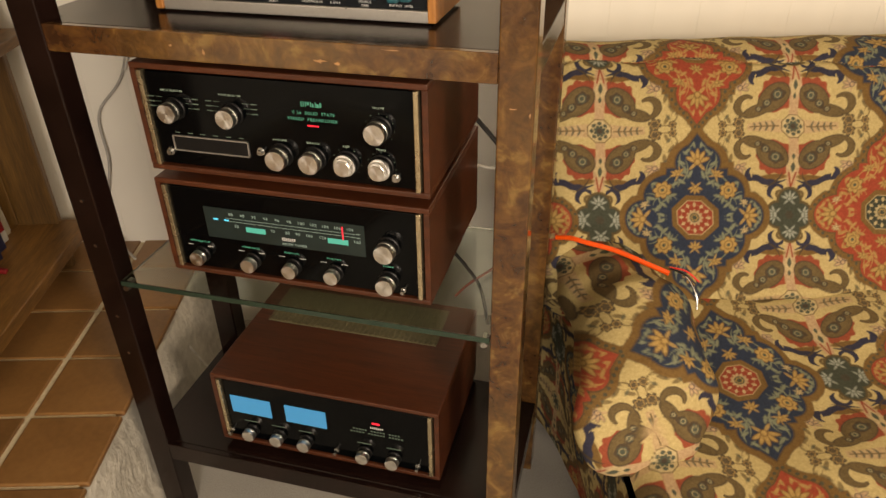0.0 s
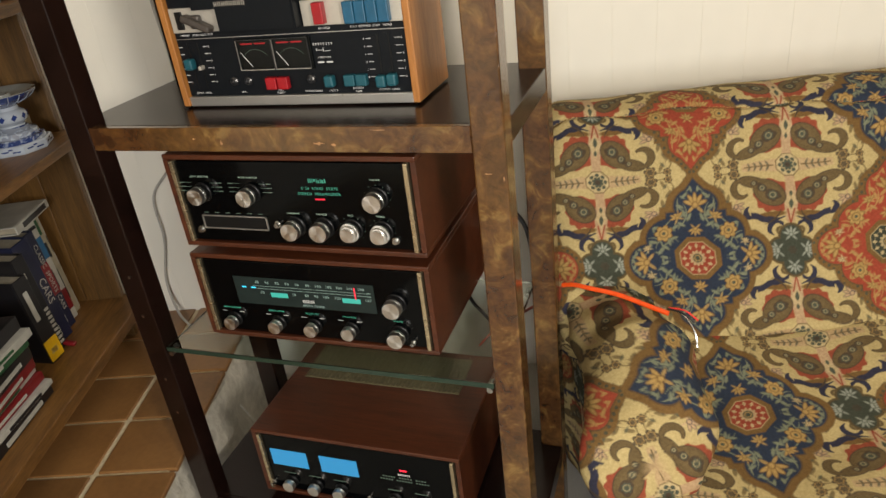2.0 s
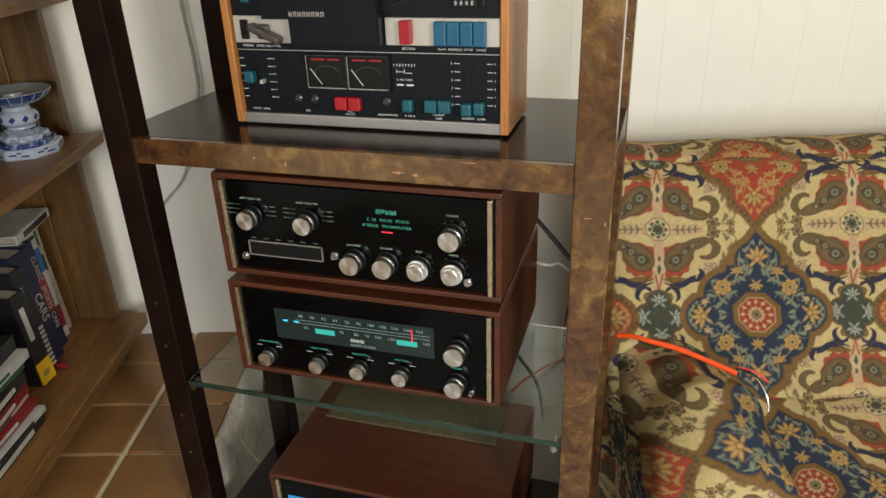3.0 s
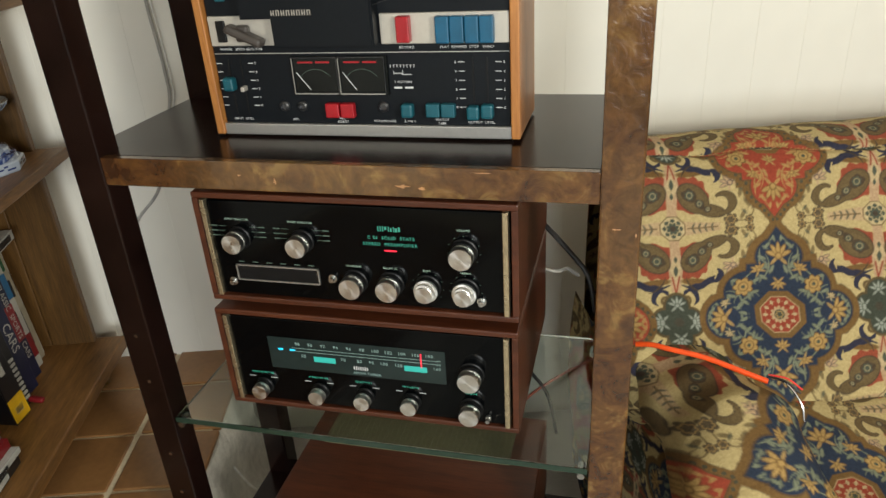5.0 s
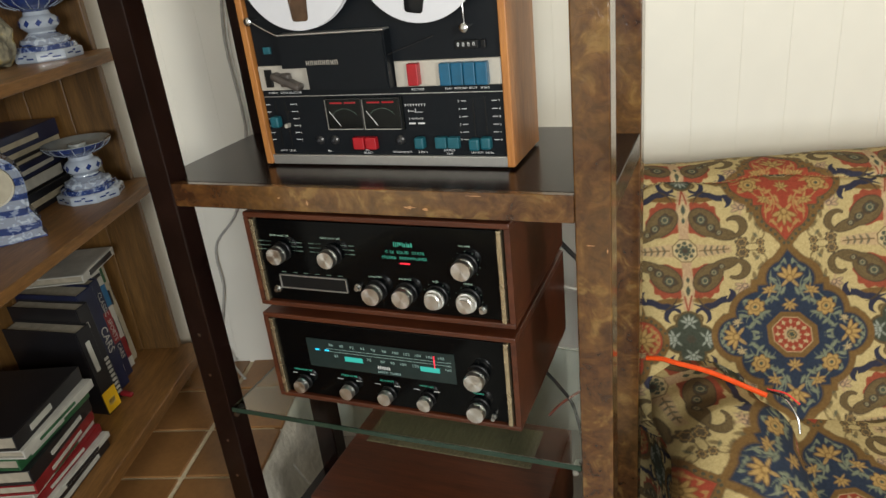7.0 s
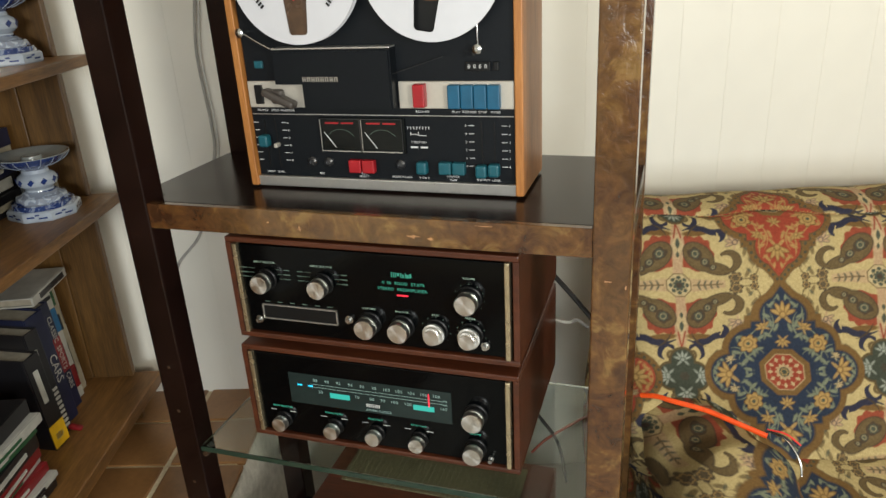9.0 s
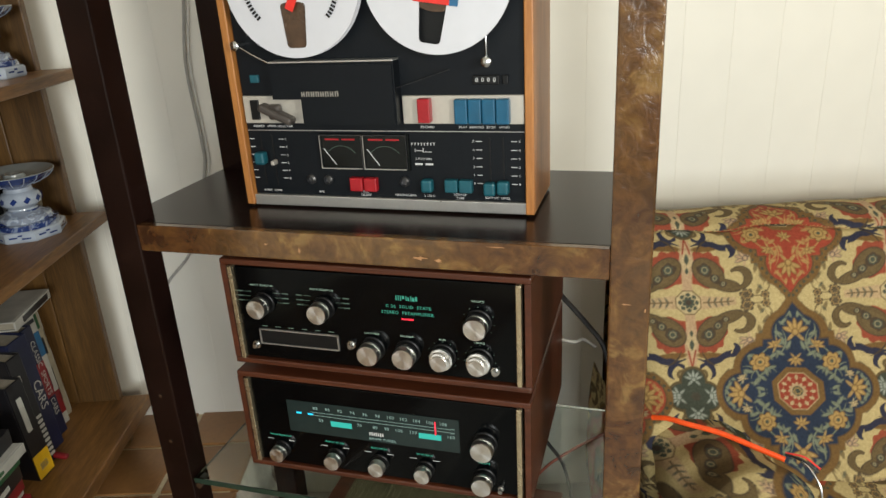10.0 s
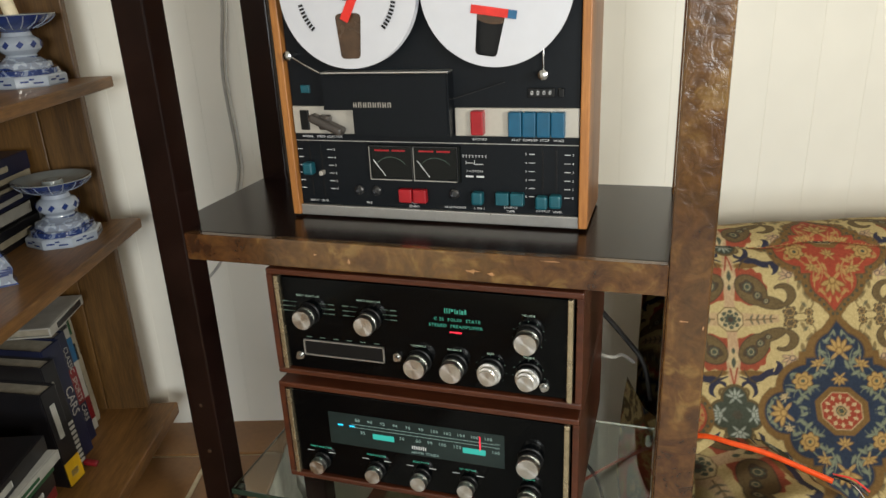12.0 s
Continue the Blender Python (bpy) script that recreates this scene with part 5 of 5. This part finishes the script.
book(-0.12, -0.22, 0.39 + 0.289, 0.16, 0.16, 0.02, WHITE, 0, True, [(0.2, 0.8, 0.2, 0.9, BLK)], 4, "large pale grey book lying on top of the row")
# lying books nearer the room
zz = 0.39
for th_, cov, d, mk, lab in ((0.024, BLK, 0.2, [(0.2, 0.6, 0.2, 0.8, WHITE)], "black book lying in a pile"), (0.012, WHITE, 0.21, [(0.2, 0.7, 0.3, 0.8, BLK)], "thin white book lying in a pile"), (0.02, REDB, 0.2, [(0.3, 0.6, 0.2, 0.7, WHITE)], "red book lying in a pile"), (0.012, WHITE, 0.2, [(0.2, 0.7, 0.3, 0.7, GRN)], "thin white book lying in a pile"), (0.022, REDB, 0.2, [(0.3, 0.6, 0.25, 0.75, WHITE)], "red book lying in a pile"), (0.03, BLK, 0.2, [(0.3, 0.6, 0.3, 0.8, WHITE)], "dark book lying in a pile"), (0.024, GRN, 0.19, [(0.3, 0.6, 0.15, 0.6, WHITE)], "green book lying in a pile"), (0.018, WHITE, 0.19, [(0.3, 0.6, 0.2, 0.7, GRN)], "white book lying in a pile"), (0.03, BLK, 0.2, [(0.3, 0.7, 0.2, 0.5, WHITE)], "black book lying in a pile")):
    book(-0.06 - 0.01 * math.sin(zz * 90), -0.63, zz, d, 0.22, th_, cov, 0, True, mk, 3 * math.sin(zz * 57), lab)
    zz += th_ + 0.0005
# lying books on the middle shelf behind the porcelain
zz = 0.846
for th_, cov, mk, lab in ((0.042, BLK, [(0.3, 0.6, 0.2, 0.8, TAN)], "thick black book lying in a pile"), (0.031, BLK, [(0.15, 0.85, 0.1, 0.9, WHITE)], "black book with pale spine lying in a pile"), (0.029, NAVY, [(0.3, 0.6, 0.2, 0.8, WHITE)], "navy book lying in a pile"), (0.026, TAN, [(0.3, 0.6, 0.2, 0.8, BLK)], "cream book lying in a pile"), (0.036, NAVY, [(0.3, 0.6, 0.2, 0.7, TAN)], "dark blue book lying in a pile")):
    book(-0.18 - 0.008 * math.sin(zz * 80), -0.30, zz, 0.17, 0.25, th_, cov, 0, True, mk, 2 * math.sin(zz * 70), lab)
    zz += th_ + 0.0005
# a porcelain clock on the middle shelf
p = on_case(-0.135, -0.372, 0.846)
clock = thing("clock", p.x, p.y, p.z, 52, "small blue and white porcelain mantel clock", "clock")
bm = bmesh.new()
outline = [(-0.065, 0), (0.065, 0), (0.058, 0.012), (0.062, 0.03), (0.05, 0.06), (0.056, 0.1)] + [(0.056 * math.cos(a), 0.115 + 0.056 * math.sin(a)) for a in [math.pi * k / 12 for k in range(0, 13)]] + [(-0.056, 0.1), (-0.05, 0.06), (-0.062, 0.03), (-0.058, 0.012)]
add_poly(bm, outline, -0.03, 0.03)
bmesh.ops.bevel(bm, geom=[e for e in bm.edges if abs(e.verts[0].co.y - e.verts[1].co.y) < 1e-5], offset=0.006, segments=2, affect="EDGES")
part("body", bm, PORCELAIN, clock)
turned("dial", [(0, 0.0), (0.036, 0.0), (0.036, 0.003), (0.039, 0.004), (0.04, 0), (0.04, -0.003)], 0, -0.031, 0.115, ink("cream_cover", 190, 178, 150), clock, True, 36, "cream dial")
bars([(0.006, 0.118, 0.016, 0.002), (0.001, 0.124, 0.002, 0.022)], -0.0356, BLK, clock, "clock_hand")
# an ornament on the top shelf
p = on_case(-0.17, -0.20, 1.143)
orn = thing("ornament", p.x, p.y, p.z, 0, "small rough grey and yellow stone ornament", "ornament")
bm = bmesh.new()
bmesh.ops.create_icosphere(bm, subdivisions=4, radius=0.05)
for v in bm.verts:
    k = noise.noise(v.co * 26) * 0.018 + noise.noise(v.co * 70) * 0.007
    v.co = Vector((v.co.x * 0.9, v.co.y * 0.8, v.co.z * 1.2 + 0.058)) + v.co.normalized() * k
    v.co.z = max(v.co.z, 0)
t = Tree("rough_ornament_stone").set(0.6)
t.color(t.ramp(t.noise(30, 4), [(0.35, lin(92, 88, 76)), (0.55, lin(140, 134, 112)), (0.7, lin(188, 160, 60))]))
part("stone", bm, t.m, orn)

p = on_case(-0.145, -0.046, 0.846)
small = thing("small_box", p.x, p.y, p.z, 12, "small white slatted box beside the candle stand", "box")
box("box_body", -0.03, 0.03, -0.02, 0.02, 0, 0.055, ink("cream_cover", 150, 142, 122), small, 0.002)
for i in range(5):
    box("slat", -0.028 + 0.012 * i, -0.02 + 0.012 * i, -0.023, -0.02, 0.004, 0.051, ink("white_cover", 168, 166, 160), small, 0.0005)
# ---- cables ----
cable([(-1.06, 1.432, 1.6), (-1.066, 1.43, 1.4), (-1.068, 1.426, 1.27), (-1.087, 1.42, 1.127), (-1.084, 1.424, 0.97), (-1.092, 1.422, 0.887), (-1.15, 1.405, 0.715), (-1.225, 1.385, 0.62), (-1.23, 1.38, 0.5), (-1.262, 1.372, 0.37), (-1.235, 1.35, 0.285), (-1.17, 1.31, 0.27)], 0.0034, CABLEGREY, "grey cable hanging down the wall")
cable([(-1.052, 1.434, 1.6), (-1.058, 1.432, 1.4), (-1.06, 1.428, 1.27), (-1.079, 1.422, 1.127), (-1.076, 1.426, 0.97), (-1.084, 1.424, 0.887), (-1.14, 1.407, 0.725)], 0.0026, CABLEWHITE, "thin white cable beside the grey one")
cable([(-0.975, 1.17, 0.17), (-0.95, 1.17, 0.13), (-0.92, 1.175, 0.08), (-0.86, 1.19, 0.03), (-0.8, 1.2, 0.004)], 0.0025, CABLEWHITE, "thin white cable beside the plaster ledge")
cable([(-0.30, 1.18, 0.8), (-0.274, 1.215, 0.753), (-0.23, 1.22, 0.70), (-0.2, 1.215, 0.66), (-0.185, 1.2, 0.6)], 0.0045, CABLEBLACK, "black mains cable behind the preamplifier")
cable([(-0.29, 1.19, 0.69), (-0.268, 1.215, 0.668), (-0.25, 1.22, 0.664), (-0.236, 1.22, 0.67), (-0.215, 1.215, 0.66)], 0.003, CABLEGREY, "grey cable behind the preamplifier")
cable([(-0.345, 1.19, 0.6), (-0.328, 1.215, 0.485), (-0.30, 1.22, 0.44), (-0.268, 1.22, 0.39), (-0.25, 1.22, 0.3)], 0.0035, CABLEBLACK, "black cable behind the tuner")
cable([(-0.32, 1.22, 0.36), (-0.289, 1.22, 0.398), (-0.23, 1.22, 0.45), (-0.181, 1.21, 0.492)], 0.0028, FADEDRED, "thin faded red cable behind the rack")

# ---- wall boards and tiles ----
bm = bmesh.new()
add_box(bm, 0, 0, 1.25, 0.0999, 0.012, 2.5, 0.0005, 1)
board = mesh_of("wall_board", bm, WALLPAINT)
for i in range(40):
    ob = new("wall_board", board)
    ob.parent = back
    ob.location = (-0.65 + 0.1 * i, 0.006, 0)
TP, TL = 0.17, 0.166
bm = bmesh.new()
add_box(bm, 0, 0, -0.005, TL - 0.008, TL - 0.008, 0.012, 0.0025, 2)
tile = mesh_of("tile", bm, TILE)
bm = bmesh.new()
add_box(bm, 0.006, 0, -0.005, TL + 0.004, TL - 0.008, 0.012, 0.004, 3)
edge_tile = mesh_of("edge_tile", bm, TILE)
for i in range(4):
    for j in range(-1, 11):
        ob = new("tile" if i else "edge_tile", tile if i else edge_tile)
        ob.parent = hearth
        ob.location = (-0.086 - TP * i, 0.259 - TL * j, HZ - 0.001 * ((i * 7 + j * 3) % 3))
